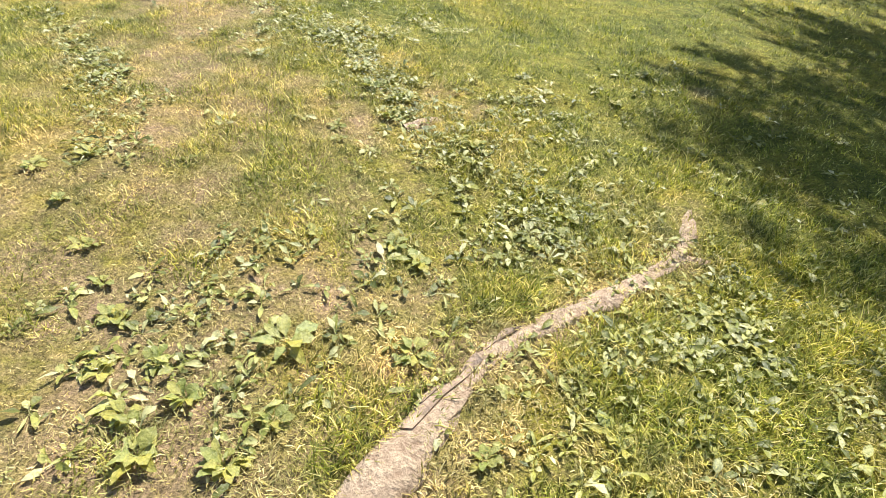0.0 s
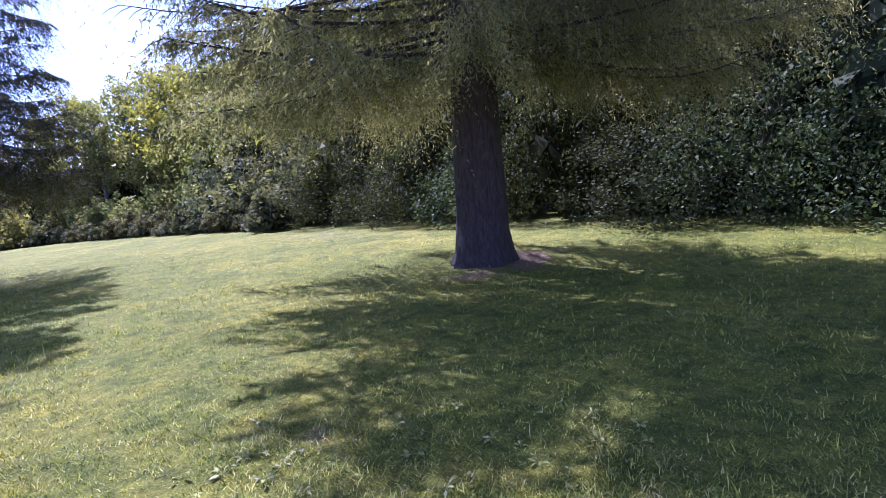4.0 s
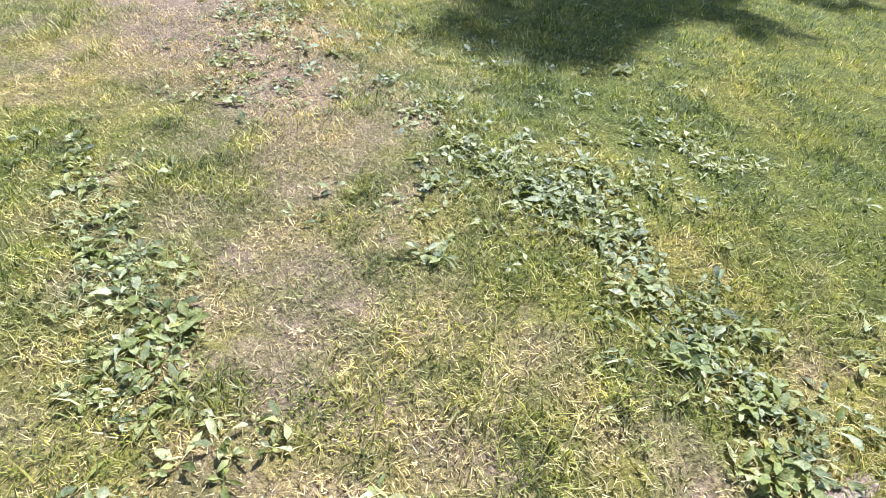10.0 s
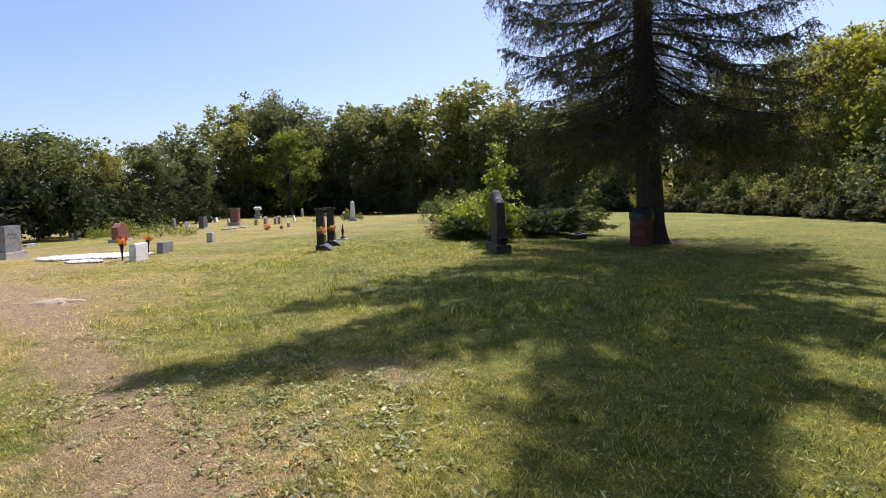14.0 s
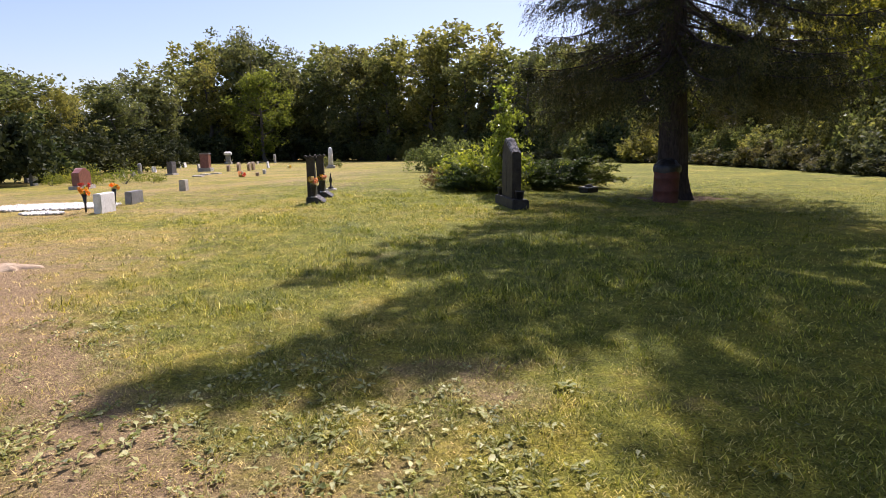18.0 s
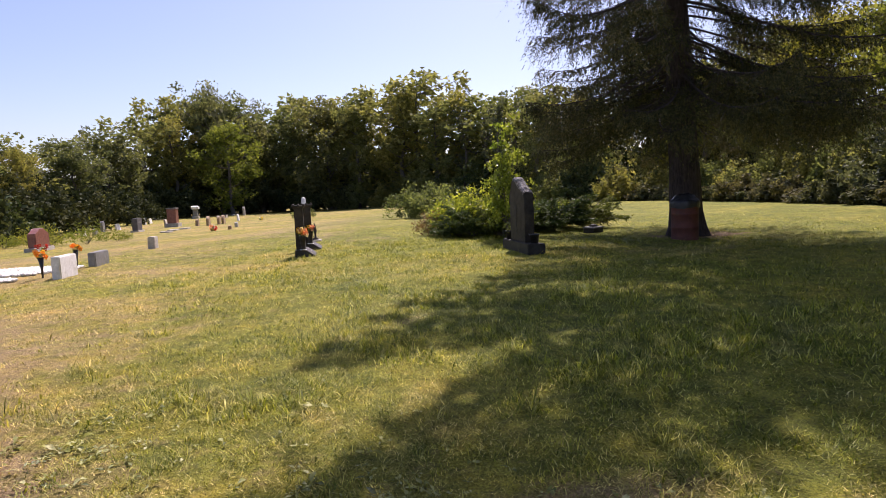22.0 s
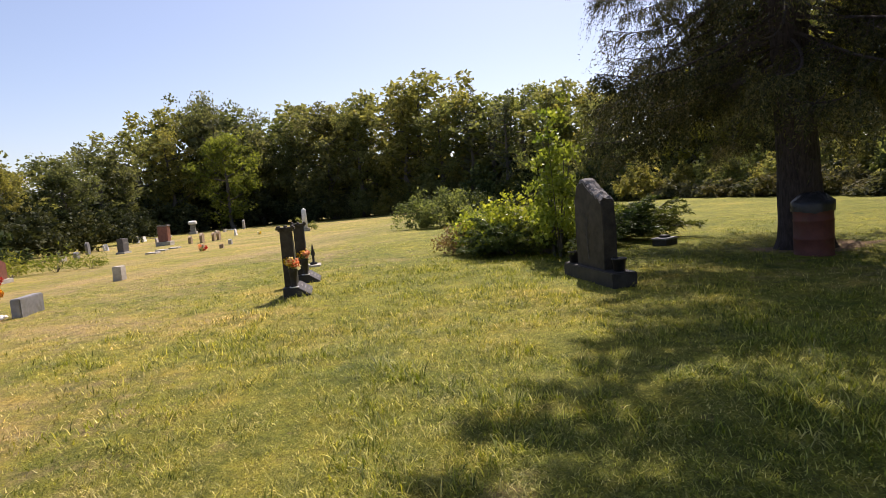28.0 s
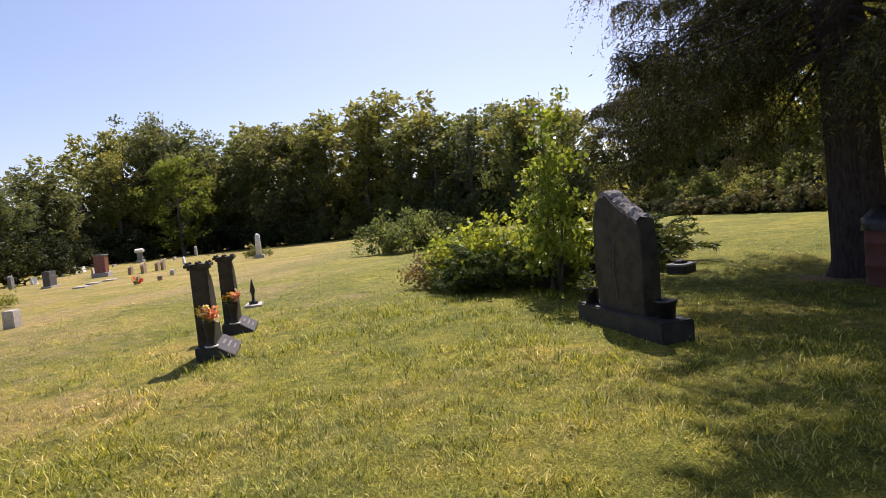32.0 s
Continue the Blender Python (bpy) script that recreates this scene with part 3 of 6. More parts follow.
def spruce_crown(rng, plan, lean, seen, hang, thin):
    """Limbs with side shoots, from which needle-clad tassels hang in curtains; those above the height seen are coarser."""
    wood, spots, ways, sizes = [], [], [], []
    for z, az, reach, droop in plan:
        near = z < seen
        s = np.linspace(0, 1, 10)
        hx, hy = math.cos(az), math.sin(az)
        wob = rng.uniform(-0.14, 0.14) * reach * np.sin(s * 3.0)
        cx, cy = lean[0] * bend(z), lean[1] * bend(z)
        line = np.stack([cx + hx * reach * s - hy * wob, cy + hy * reach * s + hx * wob, z + 0.06 * reach * s - droop * reach * (1.95 * s**1.2 - 0.95 * s**3)], 1)
        wood.append(tube(line, 0.004 + 0.0065 * reach * (1 - s) ** 0.8, 5))
        n = max(6, int(reach * (16 if near else 9)))
        u = 0.2 + 0.8 * (np.arange(n) + rng.random(n)) / n
        roots = np.stack([np.interp(u, s, line[:, c]) for c in range(3)], 1)
        turn = az + np.where(np.arange(n) % 2, 1, -1) * rng.uniform(0.55, 1.15, n) * np.where(u < 0.93, 1.0, 0.3)
        ln = (0.12 + (0.23 if near else 0.14) * reach * (1.06 - u) * np.minimum(1.0, u * 2.2)) * rng.uniform(0.6, 1.25, n)
        way = np.stack([np.cos(turn), np.sin(turn), rng.uniform(-0.5, -0.1, n)], 1)
        if near:
            for q in range(0, n, 2):
                wood.append(tube([roots[q], roots[q] + way[q] * ln[q] * 0.55, roots[q] + way[q] * (1, 1, 1.5) * ln[q]], [0.007, 0.005, 0.002], 3))
            for q in range(0, n, 9):
                d = rng.normal(size=3) * (0.2, 0.2, 0.12) + (hx * 0.12, hy * 0.12, -0.12)
                w = np.array([np.interp(rng.uniform(0.1, 0.5), s, line[:, c]) for c in range(3)])
                wood.append(tube([w, w + d * 0.6, w + d * 1.3 + rng.normal(size=3) * 0.05], [0.006, 0.004, 0.001], 3))
        if rng.random() < thin and near:
            continue
        k = 6 if near else 3
        t = (np.arange(k)[None, :, None] + rng.random((n, k, 1))) / k
        start = (roots[:, None] + way[:, None] * t * ln[:, None, None] * (1, 1, 1.3)).reshape(-1, 3)
        long = rng.uniform(0.07, hang if near else 0.3, n * k) * np.repeat((0.6 + 0.5 * np.sin(u * 9 + az) ** 2) * rng.choice([0.12, 1.0, 1.45] if near else [1.0], n), k)
        drop = np.repeat(way, k, 0) * (0.45, 0.45, 0) + (0, 0, -1) + rng.normal(size=(n * k, 3)) * (0.16, 0.16, 0.1)
        m = 13 if near else 3
        tau = (np.arange(m)[None, :, None] + rng.random((n * k, m, 1))) / m
        p = start[:, None] + drop[:, None] * (long[:, None, None] * tau) + rng.normal(size=(n * k, m, 3)) * (0.009 if near else 0.03)
        spots.append(p.reshape(-1, 3))
        ways.append(np.repeat(drop, m, 0))
        sizes.append(np.full(n * k * m, 0.05 if near else 0.23))
        # the shoot itself is clad too
        clad = (roots[:, None] + way[:, None] * rng.random((n, 5, 1)) * ln[:, None, None] * (1, 1, 1.3)).reshape(-1, 3)
        spots.append(clad)
        ways.append(np.repeat(way, 5, 0))
        sizes.append(np.full(n * 5, 0.06 if near else 0.18))
    return gather(wood), np.concatenate(spots), np.concatenate(ways), np.concatenate(sizes)


def spruce(x, y, height, trunk, low, spread, boughs, outline, hang, lean, seed, label, needles, sag, thin=0.06, seen=6.6, extra=()):
    rng = np.random.default_rng(seed)
    ob = thing("spruce_tree", Matrix.Translation(at_land(x, y, -0.12)), label, "tree", "old spruces of the churchyard")
    z = np.array([0.0, 0.12, 0.3, 0.6, 1.0, 1.6, 2.4, 3.5, 5.0, 8.0, 0.7 * height, height])
    r = trunk * np.array([1.62, 1.4, 1.22, 1.1, 1.03, 1.0, 0.94, 0.86, 0.74, 0.56, 0.38, 0.03])
    bent = bend(z)
    pts = np.stack([lean[0] * bent, lean[1] * bent, z], 1)
    v, f = tube(pts, r, 28)
    axis = np.repeat(pts, 28, 0)
    ang = np.arctan2(v[:, 1] - axis[:, 1], v[:, 0] - axis[:, 0])
    lobes = 1 + 0.14 * np.exp(-v[:, 2] / 0.35) * np.sin(5 * ang + seed) + 0.035 * np.sin(9 * ang + 3 * v[:, 2]) + 0.02 * rng.normal(size=len(v))
    for c in (0, 1):
        v[:, c] = axis[:, c] + (v[:, c] - axis[:, c]) * lobes
    part("trunk", mesh_np("trunk", v, f, SPRUCE_BARK, True), ob, "dark scaly trunk flaring at the foot")
    wood, spots, ways, sizes = spruce_crown(rng, spruce_plan(rng, low, height - 0.6, spread, boughs, outline, lean, sag, extra), lean, seen, hang, thin)
    part("branchwork", mesh_np("branchwork", *wood, SPRUCE_BARK, True), ob, "bare drooping limbs")
    v, f = needle_cards(rng, spots, sizes, np.where(sizes > 0.15, 0.42, 0.3), ways, 0.8)
    part("crown", mesh_np("crown", v, f, needles), ob, "hanging sprays of dark needles")
    return ob


def crown_points(rng, clumps, per, size, flat=0.7):
    c = np.repeat(clumps, per, 0)
    d = rng.normal(size=c.shape)
    d *= 1.75 * rng.random((len(c), 1)) ** 0.45 / (np.linalg.norm(d, axis=1)[:, None] + 1e-9)
    return c + d * (1, 1, flat) * size * rng.uniform(0.5, 1.2, (len(clumps), 1)).repeat(per, 0)


def broadleaf(name, height, radius, base, clump_count, per, leaf, material, seed, label, shape=1.0, close=False):
    """A leafy tree: wandering trunk, limbs, and a ragged crown of leaf clumps about the limbs."""
    rng = np.random.default_rng(seed)
    ob = thing(name, Matrix.Identity(4), label, "tree", "trees of the wood edge")
    z = np.linspace(0, 0.86 * height, 9)
    trunk = np.stack([np.cumsum(rng.normal(0, 0.012 * height, 9)), np.cumsum(rng.normal(0, 0.012 * height, 9)), z - 0.15], 1)
    trunk[0, :2] = 0
    r0 = 0.016 * height + 0.04
    wood = [tube(trunk, r0 * np.array([1.35, 1.0, 0.92, 0.84, 0.74, 0.62, 0.48, 0.32, 0.1]), 8)]
    clumps = []
    limbs = 16
    for n in range(limbs):
        f = (n + rng.uniform(0.1, 0.9)) / limbs
        z0 = base * 0.75 + (0.84 * height - base * 0.75) * f
        start = np.array([np.interp(z0, z, trunk[:, c]) for c in range(3)])
        az = n * 2.4 + rng.uniform(-0.4, 0.4)
        h = (z0 - base) / (height - base)
        reach = radius * max(0.25, math.sin(math.pi * min(1.0, max(0.06, 0.18 + 0.72 * h))) ** shape) * rng.uniform(0.6, 1.2)
        s = np.linspace(0, 1, 5)
        rise = rng.uniform(0.25, 0.75) * reach
        limb = start + np.stack([math.cos(az) * reach * s, math.sin(az) * reach * s, rise * s**1.3], 1)
        wood.append(tube(limb, 0.35 * r0 * (1.06 - s) ** 0.8, 5))
        for u in rng.uniform(0.35, 1.08, max(2, clump_count // limbs)):
            p = start + np.array([math.cos(az) * reach * u, math.sin(az) * reach * u, rise * u**1.3])
            clumps.append(p + rng.normal(size=3) * 0.14 * radius)
    top = trunk[-1]
    for _ in range(clump_count // 6):
        clumps.append(top + rng.normal(size=3) * (0.22 * radius, 0.22 * radius, 0.05 * height) + (0, 0, 0.06 * height))
    clumps = np.array(clumps)
    clumps[:, 2] = np.clip(clumps[:, 2], base * 0.6, height)
    part("trunk", mesh_np("trunk", *gather(wood), TREE_BARK, True), ob)
    spots = crown_points(rng, clumps, per, 0.14 * radius)
    if close:
        deep = crown_points(rng, clumps * (0.8, 0.8, 0.95), 10, 0.08 * radius)
        part("crown", mesh_np("crown", *leaves(rng, np.concatenate([spots, deep]), np.concatenate([np.full(len(spots), leaf), np.full(len(deep), 0.3)]), 0.7), material), ob)
    else:
        deep = crown_points(rng, clumps * (0.8, 0.8, 0.9), 4, 0.05 * radius)
        size = np.concatenate([np.full(len(spots), leaf * 1.1), np.full(len(deep), 0.13 * radius)])
        spots = np.concatenate([spots, deep])
        part("crown", mesh_np("crown", *needle_cards(rng, spots, size, np.full(len(size), 0.85), np.zeros((1, 3)), 1.0), material), ob)
    return ob


def shrub(name, radius, height, clump_count, per, leaf, material, seed, label, category="shrub", group="", stems=7, width=0.6, skirt=0.12, low=0.25):
    """A shrub: stems from one stool, leaf clumps through an uneven dome."""
    rng = np.random.default_rng(seed)
    ob = thing(name, Matrix.Identity(4), label, category, group)
    wood, clumps = [], []
    for n in range(stems):
        az, out = rng.uniform(0, 6.28), rng.uniform(0.3, 0.85) * radius
        s = np.linspace(0, 1, 5)
        wood.append(tube(np.stack([math.cos(az) * out * s**1.2, math.sin(az) * out * s**1.2, height * rng.uniform(0.6, 0.95) * s - 0.06], 1), (0.006 + 0.006 * height) * (1.1 - s), 5))
    for _ in range(clump_count):
        az, q = rng.uniform(0, 6.28), math.sqrt(rng.random())
        lump = 1 + 0.22 * math.sin(3 * az + seed) + 0.15 * math.sin(5 * az + 2 * seed)
        h = height * (1 - 0.75 * q**2.2) * lump
        clumps.append((math.cos(az) * q * radius * lump, math.sin(az) * q * radius * lump, max(skirt, h * rng.uniform(low, 1.0) ** 0.7)))
    part("woody_base", mesh_np("woody_base", *gather(wood), TREE_BARK, True), ob)
    spots = crown_points(rng, np.array(clumps), per, 0.13 * radius + 0.05, 0.8)
    if leaf > 0.14:
        v, f = needle_cards(rng, spots, np.full(len(spots), leaf * 1.1), np.full(len(spots), 0.85), np.zeros((1, 3)), 1.0)
    else:
        v, f = leaves(rng, spots, leaf, width)
    if radius > 1.5:
        inner = np.array(clumps) * (0.86, 0.86, 0.8)
        v, f = gather([(v, f), needle_cards(rng, crown_points(rng, inner, 4, 0.05 * radius, 0.8), np.full(4 * len(inner), 0.2 * radius), np.full(4 * len(inner), 0.9), np.zeros((1, 3)), 1.0)]) if leaf > 0.14 else (v, f)
    v[:, 2] = np.maximum(v[:, 2], 0.01)
    part("leaves", mesh_np("leaves", v, f, material), ob)
    return ob


def put(ob, x, y, turn=0.0, size=1.0, tall=None):
    ob.matrix_basis = Matrix.LocRotScale(at_land(x, y), Euler((0, 0, turn)), (size, size, tall or size))
    return ob


def put_copy(ob, x, y, turn=0.0, size=1.0, tall=None):
    return copy_thing(ob, Matrix.LocRotScale(at_land(x, y), Euler((0, 0, turn)), (size / ob.scale[0], size / ob.scale[1], (tall or size) / ob.scale[2])))


# outlines of the crowns seen along the sun: across, and along the ground from the trunk
WEST_CROWN = [(-3.3, -3.6), (-3.3, 1.2), (-2.9, 2.7), (-3.05, 3.6), (-3.4, 5.4), (-3.7, 6.7), (-3.9, 8.0), (-4.1, 9.2), (-4.0, 10.2), (-3.6, 11.6), (-2.6, 11.3), (-1.5, 10.7), (-1.2, 9.3), (-0.8, 8.9), (-0.5, 9.6),
              (-0.7, 11.3), (-0.35, 12.2), (-0.1, 12.8), (0.4, 12.0), (0.9, 11.6), (0.95, 10.9), (1.75, 11.1), (1.9, 10.2), (2.3, 8.6), (2.2, 7.3), (2.9, 6.4), (3.0, 4.2), (3.1, 1.5), (3.2, -1.0), (2.8, -3.6)]
EAST_CROWN = [(-2.2, -4.0), (-3.8, -1.5), (-3.8, 0.7), (-4.3, 1.6), (-4.1, 2.6), (-4.7, 3.8), (-4.2, 4.2), (-4.3, 5.0), (-3.85, 4.6), (-3.4, 4.4), (-3.2, 5.0), (-3.3, 5.9), (-3.35, 6.5), (-3.15, 9.0),
              (-1.5, 12.0), (0.0, 13.5), (1.5, 11.5), (2.2, 8.0), (2.4, 4.5), (2.7, 3.3), (2.9, 1.5), (2.2, -0.5), (1.6, -4.0)]
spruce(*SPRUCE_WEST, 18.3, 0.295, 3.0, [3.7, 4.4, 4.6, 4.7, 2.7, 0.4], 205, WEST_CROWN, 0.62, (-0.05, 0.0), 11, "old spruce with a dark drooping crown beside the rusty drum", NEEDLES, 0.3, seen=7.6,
       extra=[(11.3, 3.75, 4.9, 0.05), (11.7, 3.78, 4.9, 0.05), (12.0, 3.72, 4.6, 0.05), (11.0, 3.9, 4.3, 0.05), (10.5, 3.85, 4.3, 0.05), (13.5, 4.65, 2.7, 0.0), (14.5, 4.8, 2.0, 0.0),
              (4.0, 1.4, 4.2, 0.15), (4.6, 1.45, 4.4, 0.12), (4.3, 1.75, 4.2, 0.12), (5.0, 1.5, 4.4, 0.1), (5.4, 1.4, 4.4, 0.1), (5.8, 1.6, 4.4, 0.1), (6.3, 1.35, 4.5, 0.08), (4.8, 1.55, 4.0, 0.12), (5.2, 1.95, 4.2, 0.1), (3.7, 1.6, 3.8, 0.15)])
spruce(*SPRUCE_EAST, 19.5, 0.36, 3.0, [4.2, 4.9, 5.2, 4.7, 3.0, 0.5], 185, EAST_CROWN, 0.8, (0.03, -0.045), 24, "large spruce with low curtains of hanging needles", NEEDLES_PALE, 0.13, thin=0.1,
       extra=[(6.3, 3.2, 3.1, 0.06), (6.6, 3.0, 3.2, 0.05), (7.1, 3.15, 3.1, 0.05), (7.5, 3.3, 3.0, 0.05), (7.9, 3.0, 3.2, 0.05), (8.3, 3.15, 3.0, 0.04), (8.8, 2.95, 3.0, 0.03), (7.0, 3.65, 2.6, 0.08), (8.0, 3.6, 2.4, 0.05), (7.3, 3.25, 2.9, 0.05), (8.1, 3.3, 2.7, 0.05), (7.6, 3.5, 2.6, 0.05), (8.6, 3.2, 2.9, 0.04), (6.9, 3.35, 2.9, 0.05), (9.2, 3.2, 3.4, 0.03), (9.6, 3.05, 3.4, 0.03), (9.0, 3.35, 3.3, 0.03), (8.8, 3.1, 3.5, 0.03), (8.4, 3.25, 3.4, 0.04), (9.9, 3.15, 3.3, 0.03),
              (4.6, 2.95, 4.6, 0.1), (5.0, 3.1, 4.5, 0.1), (5.4, 2.9, 4.6, 0.08), (5.8, 3.05, 4.4, 0.08), (6.1, 3.2, 4.0, 0.06), (5.2, 3.3, 4.2, 0.1), (6.4, 2.9, 3.9, 0.05),
              (3.4, -1.2, 3.2, 0.35), (3.7, -0.9, 3.4, 0.35), (3.2, -1.5, 3.6, 0.3), (4.0, -1.3, 4.0, 0.3), (4.2, -1.6, 4.2, 0.3), (3.6, -0.5, 3.0, 0.3), (4.4, -1.0, 4.2, 0.3), (3.9, -1.75, 4.4, 0.25)])

# the wood: its edge runs north along the east side, then west behind the graves
rng = np.random.default_rng(40)
ROUND = broadleaf("broadleaf_tree", 12.0, 4.2, 1.1, 136, 50, 0.21, OAK, 1, "dark green broadleaf tree at the wood edge")
TALL = broadleaf("broadleaf_tree", 12.5, 3.0, 1.2, 128, 46, 0.19, ASH, 2, "slender mid-green tree at the wood edge", 0.7)
BRIGHT = broadleaf("broadleaf_tree", 10.0, 3.2, 0.9, 128, 46, 0.19, LIME, 3, "sunlit yellow-green tree at the wood edge")
BROAD = broadleaf("broadleaf_tree", 13.0, 5.0, 2.4, 136, 56, 0.22, OAK, 4, "spreading oak with an open ragged crown")
BACK = broadleaf("broadleaf_tree", 12.5, 4.4, 1.4, 128, 20, 0.34, OAK, 41, "dark tree deep in the wood")
BACK_TALL = broadleaf("broadleaf_tree", 12.5, 3.4, 1.4, 128, 20, 0.3, ASH, 42, "slender tree deep in the wood", 0.7)
THIN = broadleaf("broadleaf_tree", 12.0, 2.0, 2.6, 56, 40, 0.17, GREYLEAF, 5, "thin grey feathery tree top behind the wood edge", 0.6)
# undergrowth: shade is in the dark leaf colour, sun in the UNDER_LIT one
UNDER = shrub("wood_edge_shrub", 2.2, 3.2, 80, 36, 0.22, SHADE_LEAVES, 6, "dense undergrowth at the foot of the wood, coloured dark for its shade", group="undergrowth of the wood edge")
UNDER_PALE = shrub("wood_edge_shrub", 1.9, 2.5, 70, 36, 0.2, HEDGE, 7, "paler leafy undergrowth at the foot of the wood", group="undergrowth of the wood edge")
DEEP = shrub("wood_edge_shrub", 2.2, 3.2, 70, 20, 0.34, SHADE_LEAVES, 37, "dense filler undergrowth deep in the wood, coloured dark for its shade", group="undergrowth of the wood edge")
UNDER_LIT = shrub("wood_edge_shrub", 2.1, 3.1, 76, 36, 0.2, ASH, 38, "grey-green leafy undergrowth in a paler, sun-toned colour", group="undergrowth of the wood edge")
FRESH = {UNDER_LIT, DEEP, ROUND, TALL, BRIGHT, BROAD, BACK, BACK_TALL, THIN, UNDER, UNDER_PALE}
HEIGHTS = {ROUND: 12.0, TALL: 12.5, BRIGHT: 10.0, BROAD: 13.0, BACK: 12.5, BACK_TALL: 12.5, THIN: 12.0}


def plant(ob, x, y, turn, size, tall=None):
    if ob in FRESH:
        FRESH.discard(ob)
        return put(ob, x, y, turn, size, tall)
    return put_copy(ob, x, y, turn, size, tall)


# skyline of the wood, seen from the first grave: bearing, distance, height of the tops
BEARINGS = [-66, -56, -46, -40, -36, -32, -29, -25, -21, -18, -15, -8, -3, 1, 7, 12]
FAR_AWAY = [44, 50, 56, 62, 70, 80, 88, 94, 92, 88, 84, 78, 72, 66, 56, 48]
TOPS = [8.4, 8.4, 8.0, 7.6, 9.1, 12.1, 15.6, 18.0, 15.2, 16.0, 17.6, 17.3, 14.9, 13.2, 11.4, 10.2]


def wood_row(depth, step, kinds, reach, seed, lit=()):
    """One row of trees or shrubs along the skyline; lit: the kinds in sun-toned leaf colours, for where the wood bends
    back into the sun.
    """
    rng = np.random.default_rng(seed)
    b = BEARINGS[0]
    while b < BEARINGS[-1]:
        d = float(np.interp(b, BEARINGS, FAR_AWAY)) + depth + rng.uniform(-1.5, 1.5)
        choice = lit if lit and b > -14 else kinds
        ob = choice[rng.integers(len(choice))]
        if reach:
            tall = float(np.interp(b, BEARINGS, TOPS)) * (d / (d - depth)) * reach * rng.uniform(0.86, 1.06)
            plant(ob, -3 + d * math.sin(radians(b)), 5 + d * math.cos(radians(b)), rng.uniform(0, 6.28), tall / HEIGHTS[ob] * rng.uniform(0.85, 1.1) * (1.35 if depth > 5 else 1.12), tall / HEIGHTS[ob])
        else:
            plant(ob, -3 + d * math.sin(radians(b)), 5 + d * math.cos(radians(b)), rng.uniform(0, 6.28), rng.uniform(0.9, 1.5))
        b += step * rng.uniform(0.75, 1.25)


wood_row(1.0, 3.6, [ROUND, TALL, ROUND, TALL, TALL, BRIGHT, BROAD], 0.9, 50, [TALL, TALL, BRIGHT, THIN])
wood_row(6.5, 3.0, [BACK, BACK_TALL, BACK], 1.0, 51, [BACK_TALL])
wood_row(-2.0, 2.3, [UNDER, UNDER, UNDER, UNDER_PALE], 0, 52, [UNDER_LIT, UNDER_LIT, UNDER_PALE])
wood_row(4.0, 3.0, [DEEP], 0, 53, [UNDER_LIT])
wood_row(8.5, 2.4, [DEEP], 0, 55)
# added tall backing row: shade-coloured shrubs close the sky gaps behind the wood
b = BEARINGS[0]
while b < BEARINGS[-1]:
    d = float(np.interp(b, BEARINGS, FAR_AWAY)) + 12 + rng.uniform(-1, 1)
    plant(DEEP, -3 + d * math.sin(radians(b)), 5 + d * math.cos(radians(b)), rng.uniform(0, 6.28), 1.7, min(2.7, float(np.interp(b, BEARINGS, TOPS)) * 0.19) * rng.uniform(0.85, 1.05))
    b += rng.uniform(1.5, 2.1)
# named tops of the skyline: the great oak, a sunny tree before it, a grey feathery pair
plant(BROAD, -42.5, 88.0, 0.4, 1.3, 1.42)
plant(BRIGHT, -38.0, 82.0, 1.0, 1.25, 1.25)
plant(THIN, -50.5, 88.5, 2.0, 1.35, 1.35)
plant(THIN, -58.0, 82.0, 0.5, 1.15, 1.12)
# a lower thicket that comes nearer on the west side
b = -62.0
while b < -33:
    d = float(np.interp(b, [-62, -50, -44, -40, -36, -33], [27, 29, 33, 40, 50, 60])) + rng.uniform(-1, 1)
    plant([UNDER, UNDER_PALE, UNDER][rng.integers(3)], -3 + d * math.sin(radians(b)), 5 + d * math.cos(radians(b)), rng.uniform(0, 6.28), rng.uniform(0.8, 1.15), rng.uniform(0.75, 1.15))
    b += rng.uniform(2.2, 3.6)

# dark pointed conifers behind the wood
def conifer(height, radius, seed, label):
    rng = np.random.default_rng(seed)
    ob = thing("conifer", Matrix.Identity(4), label, "tree", "conifers behind the wood")
    v, f = tube([(0, 0, -0.2), (0, 0, height * 0.5), (0, 0, height)], [0.16, 0.1, 0.02], 7)
    part("trunk", mesh_np("trunk", v, f, SPRUCE_BARK, True), ob)
    n = 3600
    h = 1 - rng.random(n) ** 0.6
    whorl = (np.round(h * 22) / 22) * 0.35 + 0.65 * h
    r = radius * (1.02 - whorl) ** 0.85 * np.sqrt(rng.random(n)) * rng.uniform(0.75, 1.2, n)
    a = rng.random(n) * 6.283
    p = np.stack([np.cos(a) * r, np.sin(a) * r, 1.0 + (height - 1.0) * whorl - 0.25 * r], 1)
    out = np.stack([np.cos(a), np.sin(a), -0.25 + 0 * a], 1)
    part("crown", mesh_np("crown", *leaves(rng, p, 0.3, 0.4, 0, out, 0.6), PINE), ob)
    return ob


CONIFER = conifer(12.0, 2.1, 33, "dark pointed conifer standing behind the wood")
cr = np.random.default_rng(34)
put(CONIFER, -3.0, 84.0, 0.0, 1.3, 1.05)
